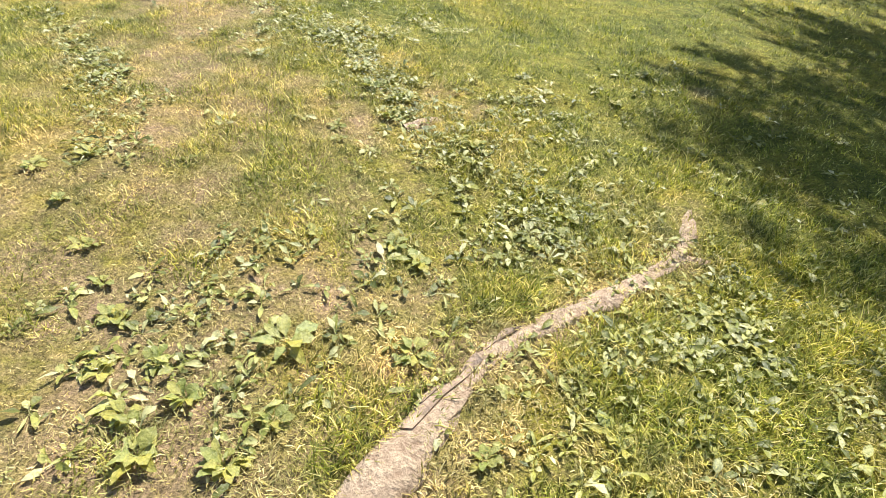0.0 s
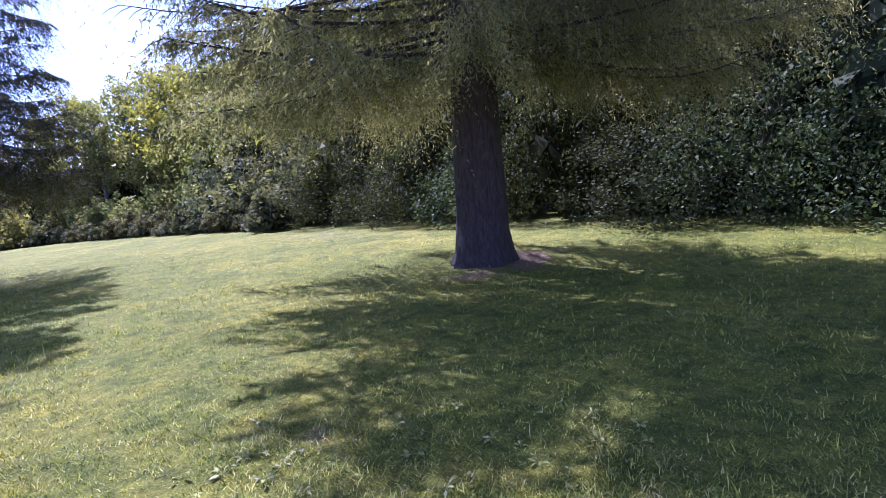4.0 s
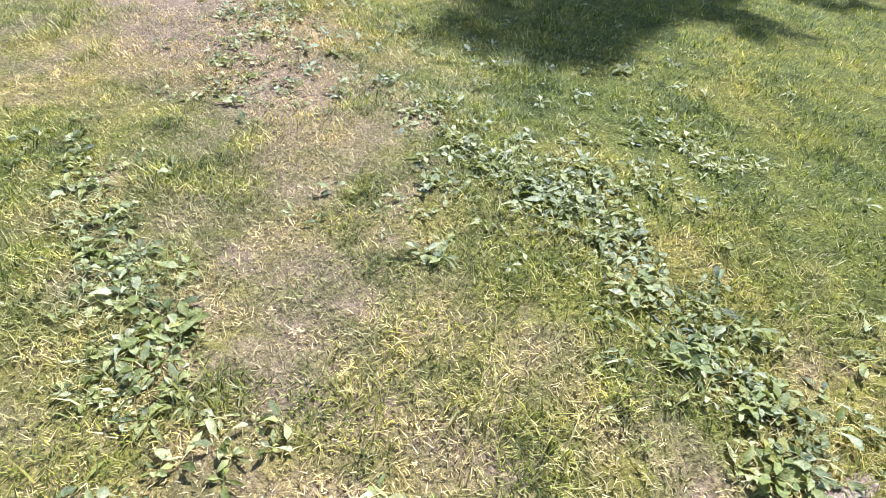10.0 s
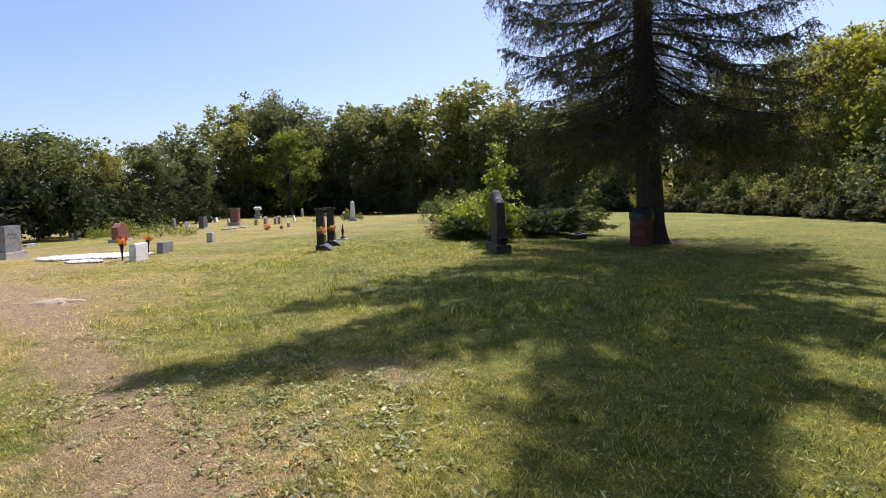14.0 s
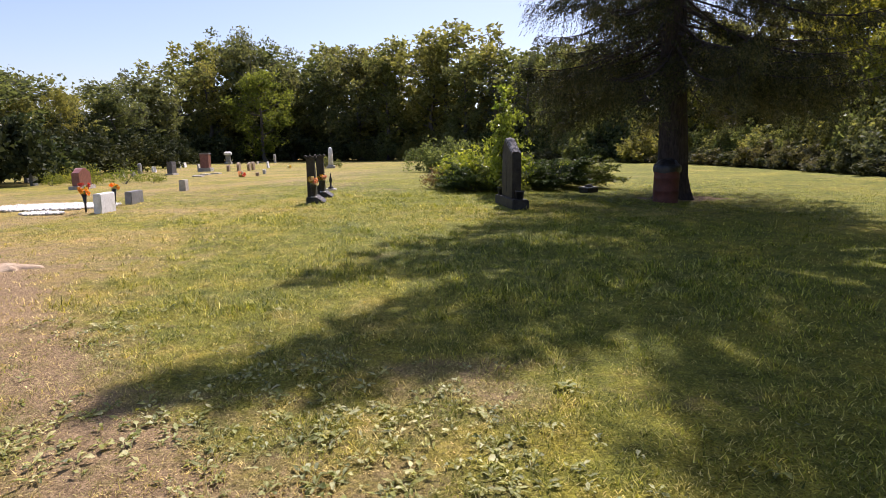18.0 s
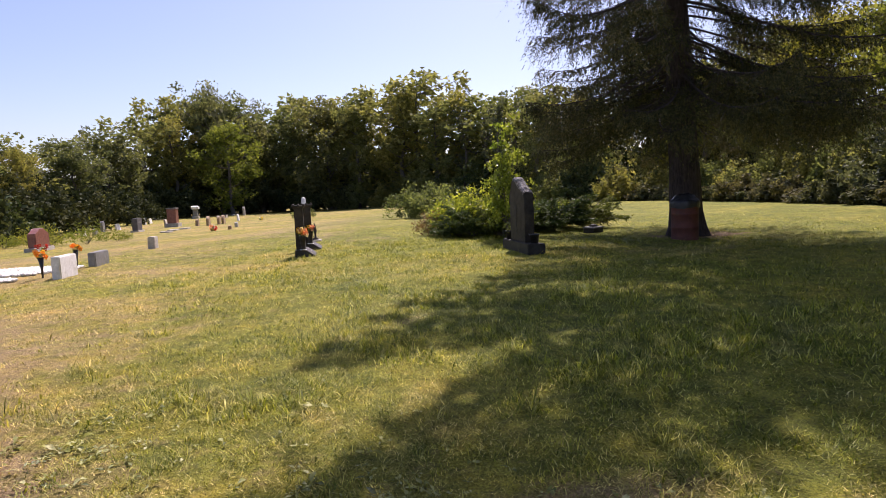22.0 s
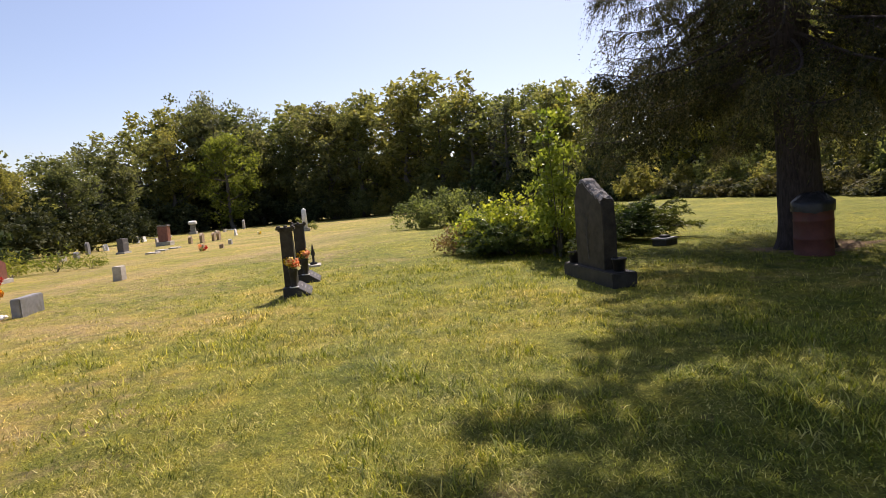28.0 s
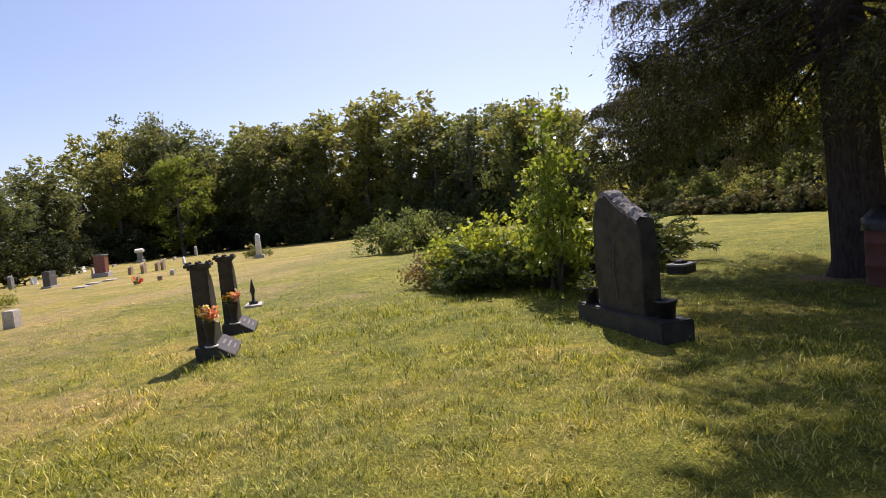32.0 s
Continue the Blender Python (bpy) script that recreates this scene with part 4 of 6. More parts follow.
for b in (-1.9, 0.4, 1.6, 3.0, 4.4, 6.0):
    d = 80 + cr.uniform(-3, 3) - max(0, b) * 2.0
    put_copy(CONIFER, -3 + d * math.sin(radians(b)), 5 + d * math.cos(radians(b)), b, 1.25, float(np.interp(b, BEARINGS, TOPS)) * 0.98 / 12 * cr.uniform(0.94, 1.06))

# east edge of the wood
EDGE = [(12.9, -9.0), (12.4, -2.0), (11.9, 3.0), (11.4, 8.0), (11.5, 14.0), (12.2, 21.0), (12.4, 29.0), (12.4, 37.0), (11.0, 46.0), (8.0, 53.0), (4.0, 60.0), (-2.0, 68.0)]
EDGE_Y = [p[1] for p in EDGE]
EDGE_X = [p[0] for p in EDGE]
rng = np.random.default_rng(61)
# hedge shrubs in dark and pale leaf colours that paint in shade and sun
NEAR_HEDGE = shrub("hedge_shrub", 1.9, 3.1, 110, 40, 0.165, GREYLEAF, 8, "dense grey-green hedge shrub at the wood edge", group="hedge along the mown grass", width=0.7, low=0.03)
NEAR_PALE = shrub("hedge_shrub", 1.6, 2.6, 100, 40, 0.155, ASH, 9, "leafy hedge shrub coloured paler for the sun", group="hedge along the mown grass", width=0.7, low=0.03)
FINE_HEDGE = shrub("hedge_shrub", 1.9, 3.1, 150, 90, 0.07, SHADE_LEAVES, 31, "dense hedge shrub coloured dark for the shade of the wood", group="hedge along the mown grass", width=0.7, low=0.03)
FINE_PALE = shrub("hedge_shrub", 1.7, 2.7, 140, 84, 0.07, HEDGE, 32, "leafy hedge shrub coloured paler for the sun", group="hedge along the mown grass", width=0.7, low=0.03)
FINE_TREE = broadleaf("broadleaf_tree", 11.0, 3.2, 0.5, 160, 120, 0.085, SHADE_LEAVES, 33, "leafy tree close behind the hedge", close=True)
HEIGHTS[FINE_TREE] = 11.0
VERGE = shrub("verge_weeds", 1.0, 1.15, 60, 40, 0.15, SEDGE, 35, "tall grey-brown seeding weeds along the mown edge", "weeds", "weeds along the mown edge", stems=26, width=0.22)
FRESH |= {VERGE, NEAR_HEDGE, NEAR_PALE, FINE_HEDGE, FINE_PALE, FINE_TREE}
y = -9.0
while y < 57:
    x = float(np.interp(y, EDGE_Y, EDGE_X))
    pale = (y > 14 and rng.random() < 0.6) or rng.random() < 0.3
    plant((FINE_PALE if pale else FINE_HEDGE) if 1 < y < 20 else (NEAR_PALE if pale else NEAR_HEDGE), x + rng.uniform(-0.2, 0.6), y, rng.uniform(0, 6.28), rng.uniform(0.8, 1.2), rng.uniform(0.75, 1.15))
    y += rng.uniform(1.5, 2.3)
y = 21.0
while y < 66:
    x = float(np.interp(y, EDGE_Y, EDGE_X)) - rng.uniform(1.2, 1.9)
    plant(VERGE, x, y, rng.uniform(0, 6.28), rng.uniform(0.7, 1.2), rng.uniform(0.5, 1.15))
    y += rng.uniform(0.9, 1.6)
# trees behind the hedge, with added shade-coloured DEEP shrubs to close sky gaps
y = -8.0
while y < 57:
    x = float(np.interp(y, EDGE_Y, EDGE_X))
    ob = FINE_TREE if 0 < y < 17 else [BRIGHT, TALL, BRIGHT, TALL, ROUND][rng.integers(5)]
    tall = rng.uniform(8.5, 11.0) if y < 29 else rng.uniform(9.2, 11.2)
    plant(ob, x + rng.uniform(2.6, 4.4), y, rng.uniform(0, 6.28), tall / HEIGHTS[ob] * 0.95, tall / HEIGHTS[ob])
    if rng.random() < 0.8:
        ob = [BACK, BACK_TALL][rng.integers(2)]
        plant(ob, x + rng.uniform(6.5, 9.5), y + 1.5, rng.uniform(0, 6.28), 0.9, rng.uniform(0.85, 1.0) if y < 29 else rng.uniform(0.6, 0.72))
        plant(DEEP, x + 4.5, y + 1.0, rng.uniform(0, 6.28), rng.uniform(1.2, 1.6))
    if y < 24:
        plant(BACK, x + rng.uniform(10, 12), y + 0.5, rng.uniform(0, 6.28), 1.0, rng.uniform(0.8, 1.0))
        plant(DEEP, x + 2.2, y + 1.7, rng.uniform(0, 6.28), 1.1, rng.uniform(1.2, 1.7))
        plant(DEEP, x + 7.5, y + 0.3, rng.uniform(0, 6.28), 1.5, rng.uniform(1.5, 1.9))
    y += rng.uniform(3.0, 4.4) if y < 24 else rng.uniform(2.2, 3.2)

# ---- shrubs among the graves ----
lilac = shrub("lilac_sapling", 0.52, 2.5, 90, 30, 0.085, LILAC, 14, "light green lilac sapling rising behind the headstone", "sapling", stems=5, width=0.72)
put(lilac, -3.05, 18.7, 0.3, 0.95, 1.0)
put(shrub("lilac_wand", 0.16, 3.2, 18, 16, 0.08, LILAC, 36, "thin leafy wand rising above the sapling", "sapling", stems=2, width=0.72), -3.15, 18.75)
put(shrub("lilac_bush", 0.85, 1.25, 80, 28, 0.08, LILAC, 34, "low leafy lilac suckers beside the sapling", "bush", stems=9, width=0.72), -3.9, 20.1, 1.0)
rng = np.random.default_rng(70)


def juniper(radius, height, arms, seed):
    """Spreading arms in layers, each a flat spray of short needle-clad shoots that nods at the tip."""
    rng = np.random.default_rng(seed)
    ob = thing("juniper_bush", Matrix.Identity(4), "low spreading juniper with layered dark green sprays", "bush", "juniper bed")
    wood, spots, ways = [], [], []
    for n in range(arms):
        az, up = n * 2.399 + rng.uniform(-0.3, 0.3), rng.uniform(0.05, 0.95)
        out = radius * rng.uniform(0.65, 1.1) * (1 - 0.35 * up)
        s = np.linspace(0, 1, 7)
        line = np.stack([math.cos(az) * out * s, math.sin(az) * out * s, 0.06 + height * up * np.sin(s * 1.9) + 0.1 * rng.normal() * s], 1)
        line[:, 2] = np.maximum(line[:, 2], 0.04)
        wood.append(tube(line, 0.016 * (1.08 - s), 4))
        k = 30
        u = rng.uniform(0.22, 1.0, k)
        root = np.stack([np.interp(u, s, line[:, c]) for c in range(3)], 1)
        turn = az + rng.choice([-1, 1], k) * rng.uniform(0.3, 1.1, k)
        way = np.stack([np.cos(turn), np.sin(turn), rng.uniform(-0.25, 0.3, k)], 1)
        ln = 0.3 * out * (1.15 - u) + 0.08
        p = root[:, None] + way[:, None] * (ln[:, None] * rng.random((k, 11)))[:, :, None] + rng.normal(size=(k, 11, 3)) * 0.015
        spots.append(p.reshape(-1, 3))
        ways.append(np.repeat(way, 11, 0))
    part("branchwork", mesh_np("branchwork", *gather(wood), TREE_BARK, True), ob)
    spots = np.concatenate(spots)
    spots[:, 2] = np.maximum(spots[:, 2], 0.02)
    part("sprays", mesh_np("sprays", *needle_cards(rng, spots, np.full(len(spots), 0.1), np.full(len(spots), 0.32), np.concatenate(ways), 0.45), JUNIPER), ob, "flat dark green needle sprays")
    return ob


JUN = juniper(1.35, 0.95, 34, 15)
put(JUN, -4.0, 20.4, 0.5, 0.8)
for jx, jy, js in ((-3.9, 19.5, 0.72), (-3.2, 19.1, 0.62), (-4.25, 20.0, 0.6), (-2.7, 20.6, 0.9), (-1.7, 20.9, 0.95), (-0.9, 21.6, 0.9), (-3.4, 22.0, 0.8), (-1.9, 22.4, 0.9)):
    put_copy(JUN, jx, jy, rng.uniform(0, 6.28), js, js * rng.uniform(0.85, 1.15))
SHOOTS = shrub("leafy_shrub", 0.7, 1.0, 46, 34, 0.075, LILAC, 16, "yellow-green leafy shoots through the juniper", group="leafy shoots in the juniper bed", stems=6)
put(SHOOTS, -4.4, 20.9)
for jx, jy, js in ((-3.8, 19.9, 0.9), (-3.3, 19.5, 0.9), (-4.4, 21.6, 0.95), (-4.2, 20.3, 0.7), (-2.9, 20.9, 0.8), (-0.8, 22.4, 0.6), (-1.5, 21.3, 0.7)):
    put_copy(SHOOTS, jx, jy, jx * 7, js, js * 1.1)
put(shrub("spirea_bush", 0.62, 0.68, 46, 40, 0.06, SPIREA, 17, "brownish faded spirea bush beside the juniper", "bush"), -4.8, 20.9)
put(shrub("round_bush", 1.9, 1.75, 110, 80, 0.13, ASH, 18, "rounded sunlit green bush on the lawn", "bush"), -6.4, 33.9, 0, 0.85)
put(shrub("round_bush", 1.6, 1.5, 80, 70, 0.13, HEDGE, 28, "rounded dark green bush on the lawn", "bush"), -4.9, 34.9, 0, 0.8)
put(shrub("small_bush", 0.75, 0.8, 40, 40, 0.1, ASH, 19, "small bush at the foot of a white obelisk", "bush"), -17.5, 48.1)
TUFT = shrub("tall_weeds", 0.7, 0.75, 26, 22, 0.13, LIME, 20, "clump of tall yellow-green weeds behind the graves", "weeds", "weeds behind the graves", width=0.25)
put(TUFT, -20.5, 26.5)
for tx, ty, ts in ((-21.6, 27.2, 1.0), (-19.6, 27.4, 1.1), (-22.8, 27.0, 0.8), (-18.6, 27.8, 0.8), (-24.0, 28.5, 0.9)):
    put_copy(TUFT, tx, ty, ts * 5, ts)

# ---- graves ----
FACING = radians(15.0)  # the rows run a little west of north; broad faces look east and west


def slab(width, depth, height, bevel=0.02, top="flat", rough=0.0, seed=1):
    """A stone standing on z = 0: width along y, depth along x."""
    bm = bmesh.new()
    bmesh.ops.create_cube(bm, size=1, matrix=Matrix.LocRotScale((0, 0, height / 2), None, (depth, width, height)))
    if top != "flat" or rough:
        bmesh.ops.subdivide_edges(bm, edges=bm.edges[:], cuts=7, use_grid_fill=True)
    for v in bm.verts:
        u = v.co.y / (width / 2)
        if top == "round":
            v.co.z *= 1 - 0.22 * abs(u) ** 2.2
        elif top == "slant":
            v.co.x = v.co.x if v.co.x < 0 else v.co.x - (v.co.z / height) * depth * 0.55
        elif top == "serp":
            v.co.z *= 0.86 + 0.14 * math.cos(u * 2.6)
        if rough:
            v.co += Vector(noise.noise_vector(v.co * 9 + Vector((seed, 0, 0)))) * rough
    bmesh.ops.bevel(bm, geom=[e for e in bm.edges if e.calc_face_angle(0) > 0.6], offset=bevel, segments=2, affect="EDGES")
    return bm


def grave_place(x, y, turn=0.0, dz=-0.02):
    return Matrix.LocRotScale(at_land(x, y, dz), Euler((0, 0, FACING + turn)), None)


def marker(name, x, y, width, depth, height, material, label, top="flat", base=None, turn=0.0, lean=0.0, rough=0.004, group="old grave markers"):
    ob = thing(name, grave_place(x, y, turn), label, "gravestone", group)
    lift = 0.0
    if base:
        bw, bd, bh, bmat = base
        part("base", mesh_bm("base", slab(bw, bd, bh, 0.015, rough=0.006, seed=x), bmat), ob)
        lift = bh
    part("stone", mesh_bm("stone", slab(width, depth, height, 0.015, top, rough, y), material), ob, m=Matrix.Translation((0, 0, lift)) @ Euler((lean, 0, 0)).to_matrix().to_4x4())
    return ob


def bars(ob, x, y0, z0, length, rows, step, material, label="illegible engraved lines"):
    """Lines of lettering too faint to read: shallow bars on a face at x."""
    for n in range(rows):
        w = length * (1.0, 0.7, 0.85, 0.55)[n % 4]
        bm = bmesh.new()
        bmesh.ops.create_cube(bm, size=1, matrix=Matrix.LocRotScale((x, y0, z0 - n * step), None, (0.006, w, step * 0.42)))
        part("lettering", mesh_bm("lettering", bm, material), ob, label)


def bouquet(x, y, z, colours, size, seed, label):
    """Artificial flowers: petals in balls, leaves below."""
    rng = np.random.default_rng(seed)
    ob = thing("flower_bouquet", Matrix.Translation((x, y, z)), label, "flowers", "flowers on the graves")
    for n, (material, word) in enumerate(colours):
        az = n * 6.283 / len(colours) + 0.5
        pieces = []
        for _ in range(3):
            c = np.array([math.cos(az) * size * 0.32, math.sin(az) * size * 0.32, size * 0.45]) + rng.normal(size=3) * size * 0.16
            d = rng.normal(size=(44, 3))
            d /= np.linalg.norm(d, axis=1)[:, None]
            pieces.append(leaves(rng, c + d * size * 0.1, size * 0.13, 0.95, 0, d * 1.5))
        part("blossoms", mesh_np("blossoms", *gather(pieces), material), ob, word)
    c = rng.normal(size=(40, 3)) * size * 0.16 + (0, 0, size * 0.2)
    part("foliage", mesh_np("foliage", *leaves(rng, c, size * 0.3, 0.4), WEED), ob)
    stalks = [tube([(0, 0, -0.04), (math.cos(a) * size * 0.2, math.sin(a) * size * 0.2, size * 0.4)], [0.004, 0.004], 4) for a in (0.3, 1.9, 3.4, 5.0)]
    part("stems", mesh_np("stems", *gather(stalks), WEED), ob)
    return ob


def lathe(profile, sides=20):
    z = np.array(profile)
    ang = np.linspace(0, 2 * np.pi, sides, endpoint=False)
    v = np.stack([np.outer(z[:, 0], np.cos(ang)), np.outer(z[:, 0], np.sin(ang)), np.repeat(z[:, 1:2], sides, 1)], -1).reshape(-1, 3)
    k = np.arange(sides)
    f = [np.stack([i * sides + k, i * sides + (k + 1) % sides, (i + 1) * sides + (k + 1) % sides, (i + 1) * sides + k], 1) for i in range(len(z) - 1)]
    return v, np.concatenate(f)


def great_headstone(x, y):
    """Black memorial with a rock-pitched sloping shoulder, on a long plinth."""
    ob = thing("headstone", grave_place(x, y, 0.0), "tall dark granite headstone with rough sloping top on a plinth", "gravestone")
    part("plinth", mesh_bm("plinth", slab(1.5, 0.32, 0.2, 0.012), GRANITE_DARK), ob, "long polished dark granite plinth")
    outline = [(-0.40, 0.0), (0.40, 0.0), (0.43, 0.45), (0.41, 0.85), (0.33, 1.06), (0.2, 1.15), (0.08, 1.13), (-0.02, 1.06), (-0.16, 0.98), (-0.28, 0.93), (-0.38, 0.88), (-0.42, 0.5)]
    bm = bmesh.new()
    rings = []
    for d, inset in ((-0.09, 0.014), (-0.07, 0.0), (0.07, 0.0), (0.09, 0.014)):
        rings.append([bm.verts.new((d, u * (1 - inset), w * (1 - inset) + 0.2)) for u, w in outline])
    n = len(outline)
    for a, b in zip(rings, rings[1:]):
        for i in range(n):
            bm.faces.new((a[i], a[(i + 1) % n], b[(i + 1) % n], b[i]))
    bm.faces.new(rings[0][::-1])
    bm.faces.new(rings[-1])
    bmesh.ops.recalc_face_normals(bm, faces=bm.faces[:])
    part("stone", mesh_bm("stone", bm, GRANITE_BLACK), ob, "polished black stone")
    # pitched edge along the shoulder
    rng = np.random.default_rng(5)
    crest = outline[3:11]
    bm = bmesh.new()
    grid = []
    for i in np.linspace(0, len(crest) - 1.001, 26):
        k = int(i)
        u = crest[k][0] + (crest[k + 1][0] - crest[k][0]) * (i - k)
        w = crest[k][1] + (crest[k + 1][1] - crest[k][1]) * (i - k)
        grid.append([bm.verts.new((d, u + rng.uniform(-0.006, 0.006), w + 0.2 + h + rng.uniform(-0.02, 0.02))) for d, h in ((-0.094, -0.03), (-0.086, -0.006), (-0.05, 0.014), (0.0, 0.022), (0.05, 0.014), (0.086, -0.006), (0.094, -0.03))])
    for a, b in zip(grid, grid[1:]):
        for q in range(6):
            bm.faces.new((a[q], a[q + 1], b[q + 1], b[q]))
    bmesh.ops.recalc_face_normals(bm, faces=bm.faces[:])
    part("rock_pitched_edge", mesh_bm("rock_pitched_edge", bm, GRANITE_ROUGH), ob, "rough pale rock-pitched edge")
    # etched stalk and spray on the west face
    etch = [tube([(-0.0925, 0.03, 0.3), (-0.0925, 0.06, 0.6), (-0.0925, 0.02, 0.85)], [0.012, 0.009, 0.004], 4)]
    for s in (-1, 1):
        for h in (0.55, 0.68, 0.8):
            etch.append(tube([(-0.0925, 0.05, h), (-0.0925, 0.05 + s * 0.08, h + 0.1)], [0.006, 0.003], 4))
    part("etching", mesh_np("etching", *gather(etch), ETCHING), ob, "pale etched stalk")
    return ob


HEADSTONE = (-2.88, 16.12)
great_headstone(*HEADSTONE)


def flower_pot(x, y, z, r, h, label, leaf=None, seed=3):
    ob = thing("flower_pot", Matrix.Translation((x, y, z)), label, "pot", "pots by the headstone")
    part("pot", mesh_np("pot", *lathe([(0.001, 0), (r * 0.8, 0), (r, h), (r * 1.12, h), (r * 1.12, h * 0.86), (r * 0.9, h * 0.88), (r * 0.85, h * 0.8), (0.001, h * 0.8)]), BAG, True), ob)
    if leaf:
        rng = np.random.default_rng(seed)
        part("plant", mesh_np("plant", *leaves(rng, rng.normal(size=(90, 3)) * (r * 0.7, r * 0.7, r * 0.6) + (0, 0, h + r * 0.5), 0.07, 0.5), leaf), ob)
    return ob


plinth_z = float(land(*HEADSTONE)) + 0.18
flower_pot(-2.71, 15.58, plinth_z, 0.085, 0.16, "black plastic flower pot on the headstone plinth")
flower_pot(-3.09, 16.70, plinth_z, 0.085, 0.16, "dark flower pot with a small plant on the plinth", HEDGE, 4)


def pillar_memorial(x, y, seed):
    """A slim dark memorial: pilaster with a capital, curved wing panel, slant-topped base, vase."""
    ob = thing("memorial", grave_place(x, y), "slim black granite memorial with a capital and a slanted base", "gravestone", "pair of pillar memorials")
    bm = bmesh.new()
    sec = [(-0.13, 0.0), (0.26, 0.0), (0.26, 0.05), (0.08, 0.17), (-0.13, 0.17)]
    ends = [[bm.verts.new((px, py, pz)) for px, pz in sec] for py in (-0.28, 0.48)]
    for i in range(5):
        bm.faces.new((ends[0][i], ends[0][(i + 1) % 5], ends[1][(i + 1) % 5], ends[1][i]))
    bm.faces.new(ends[0][::-1])
    bm.faces.new(ends[1])
    bmesh.ops.recalc_face_normals(bm, faces=bm.faces[:])
    bmesh.ops.bevel(bm, geom=bm.edges[:], offset=0.008, segments=1, affect="EDGES")
    part("base", mesh_bm("base", bm, GRANITE_DARK), ob, "dark base with a sloping inscribed top")
    part("pilaster", mesh_bm("pilaster", slab(0.16, 0.17, 0.82, 0.008), GRANITE_BLACK), ob, m=Matrix.Translation((-0.02, -0.12, 0.168)))
    bm = bmesh.new()
    bmesh.ops.create_cube(bm, size=1, matrix=Matrix.LocRotScale((0, 0, 0.012), None, (0.21, 0.2, 0.024)))
    bmesh.ops.create_cube(bm, size=1, matrix=Matrix.LocRotScale((0, 0, 0.042), None, (0.26, 0.25, 0.032)))
    for sx in (-0.1, 0.0, 0.1):
        bmesh.ops.create_icosphere(bm, subdivisions=2, radius=0.022, matrix=Matrix.Translation((sx, -0.09, 0.066)))
        bmesh.ops.create_icosphere(bm, subdivisions=2, radius=0.021, matrix=Matrix.Translation((sx, 0.08, 0.064)))
    part("capital", mesh_bm("capital", bm, GRANITE_BLACK), ob, "dark flared capital", Matrix.Translation((-0.02, -0.12, 0.985)))
    outline = [(-0.04, 0.0), (0.40, 0.0), (0.385, 0.12), (0.33, 0.28), (0.26, 0.46), (0.20, 0.62), (0.13, 0.72), (-0.04, 0.78)]
    bm = bmesh.new()
    sides = [[bm.verts.new((d, u, w + 0.169)) for u, w in outline] for d in (-0.055, 0.055)]
    n = len(outline)
    for i in range(n):
        bm.faces.new((sides[0][i], sides[0][(i + 1) % n], sides[1][(i + 1) % n], sides[1][i]))
    bm.faces.new(sides[0][::-1])
    bm.faces.new(sides[1])
    bmesh.ops.recalc_face_normals(bm, faces=bm.faces[:])
    part("wing_panel", mesh_bm("wing_panel", bm, GRANITE_DARK), ob, "dark grey wing panel with a curved edge")
    for n, (u, l) in enumerate(((0.0, 0.26), (0.07, 0.34), (0.14, 0.22))):
        bm = bmesh.new()
        px = 0.115 + n * 0.05
        bmesh.ops.create_cube(bm, size=1, matrix=Matrix.LocRotScale((px, 0.12, 0.171 - (px - 0.08) * 0.667), Euler((0, radians(33.7), 0)), (0.022, l, 0.008)))
        part("lettering", mesh_bm("lettering", bm, GRANITE_ROUGH), ob, "illegible engraved line")
    return ob


def vase(m, label):
    ob = thing("grave_vase", m, label, "vase", "vases on the memorials")
    part("body", mesh_np("body", *lathe([(0.001, 0.0), (0.05, 0.0), (0.052, 0.02), (0.036, 0.04), (0.045, 0.12), (0.062, 0.24), (0.07, 0.27), (0.064, 0.275), (0.058, 0.25), (0.001, 0.22)]), GRANITE_BLACK, True), ob)
    part("foot_ring", mesh_np("foot_ring", *lathe([(0.053, 0.0), (0.068, 0.0), (0.068, 0.012), (0.053, 0.014)]), MARBLE, True), ob, "pale foot ring")
    return ob


for seed, (mx, my), hues in ((1, (-7.23, 16.7), ((WHITE, "white blossoms"), (PINK, "pink blossoms"), (YELLOW, "yellow blossoms"), (WHITE, "white blossoms"), (CORAL, "coral blossoms"))),
                             (2, (-7.52, 18.12), ((RED, "red blossoms"), (WHITE, "white blossoms"), (YELLOW, "yellow blossoms"), (PINK, "pink blossoms")))):
    pillar_memorial(mx, my, seed)
    foot = grave_place(mx, my) @ Vector((0.03, -0.235, 0.168))
    vase(Matrix.Translation(foot), "dark granite vase on the memorial base")
    bouquet(foot.x, foot.y, foot.z + 0.26, hues, 0.2, seed + 40, "artificial flowers in yellow, pink and white in a vase")

# small ornament on a flat stone behind the pair
ob = marker("flat_marker", -8.2, 20.8, 0.55, 0.3, 0.05, LIMESTONE, "flat pale grave marker level with the grass")
orn = thing("garden_ornament", Matrix.Translation(at_land(-8.2, 20.8, 0.03)), "small dark pointed garden ornament on a flat marker", "ornament")
part("figure", mesh_np("figure", *lathe([(0.001, 0.0), (0.08, 0.0), (0.085, 0.04), (0.03, 0.06), (0.025, 0.16), (0.05, 0.24), (0.03, 0.32), (0.015, 0.42), (0.001, 0.46)], 10), GRANITE_DARK, True), orn)

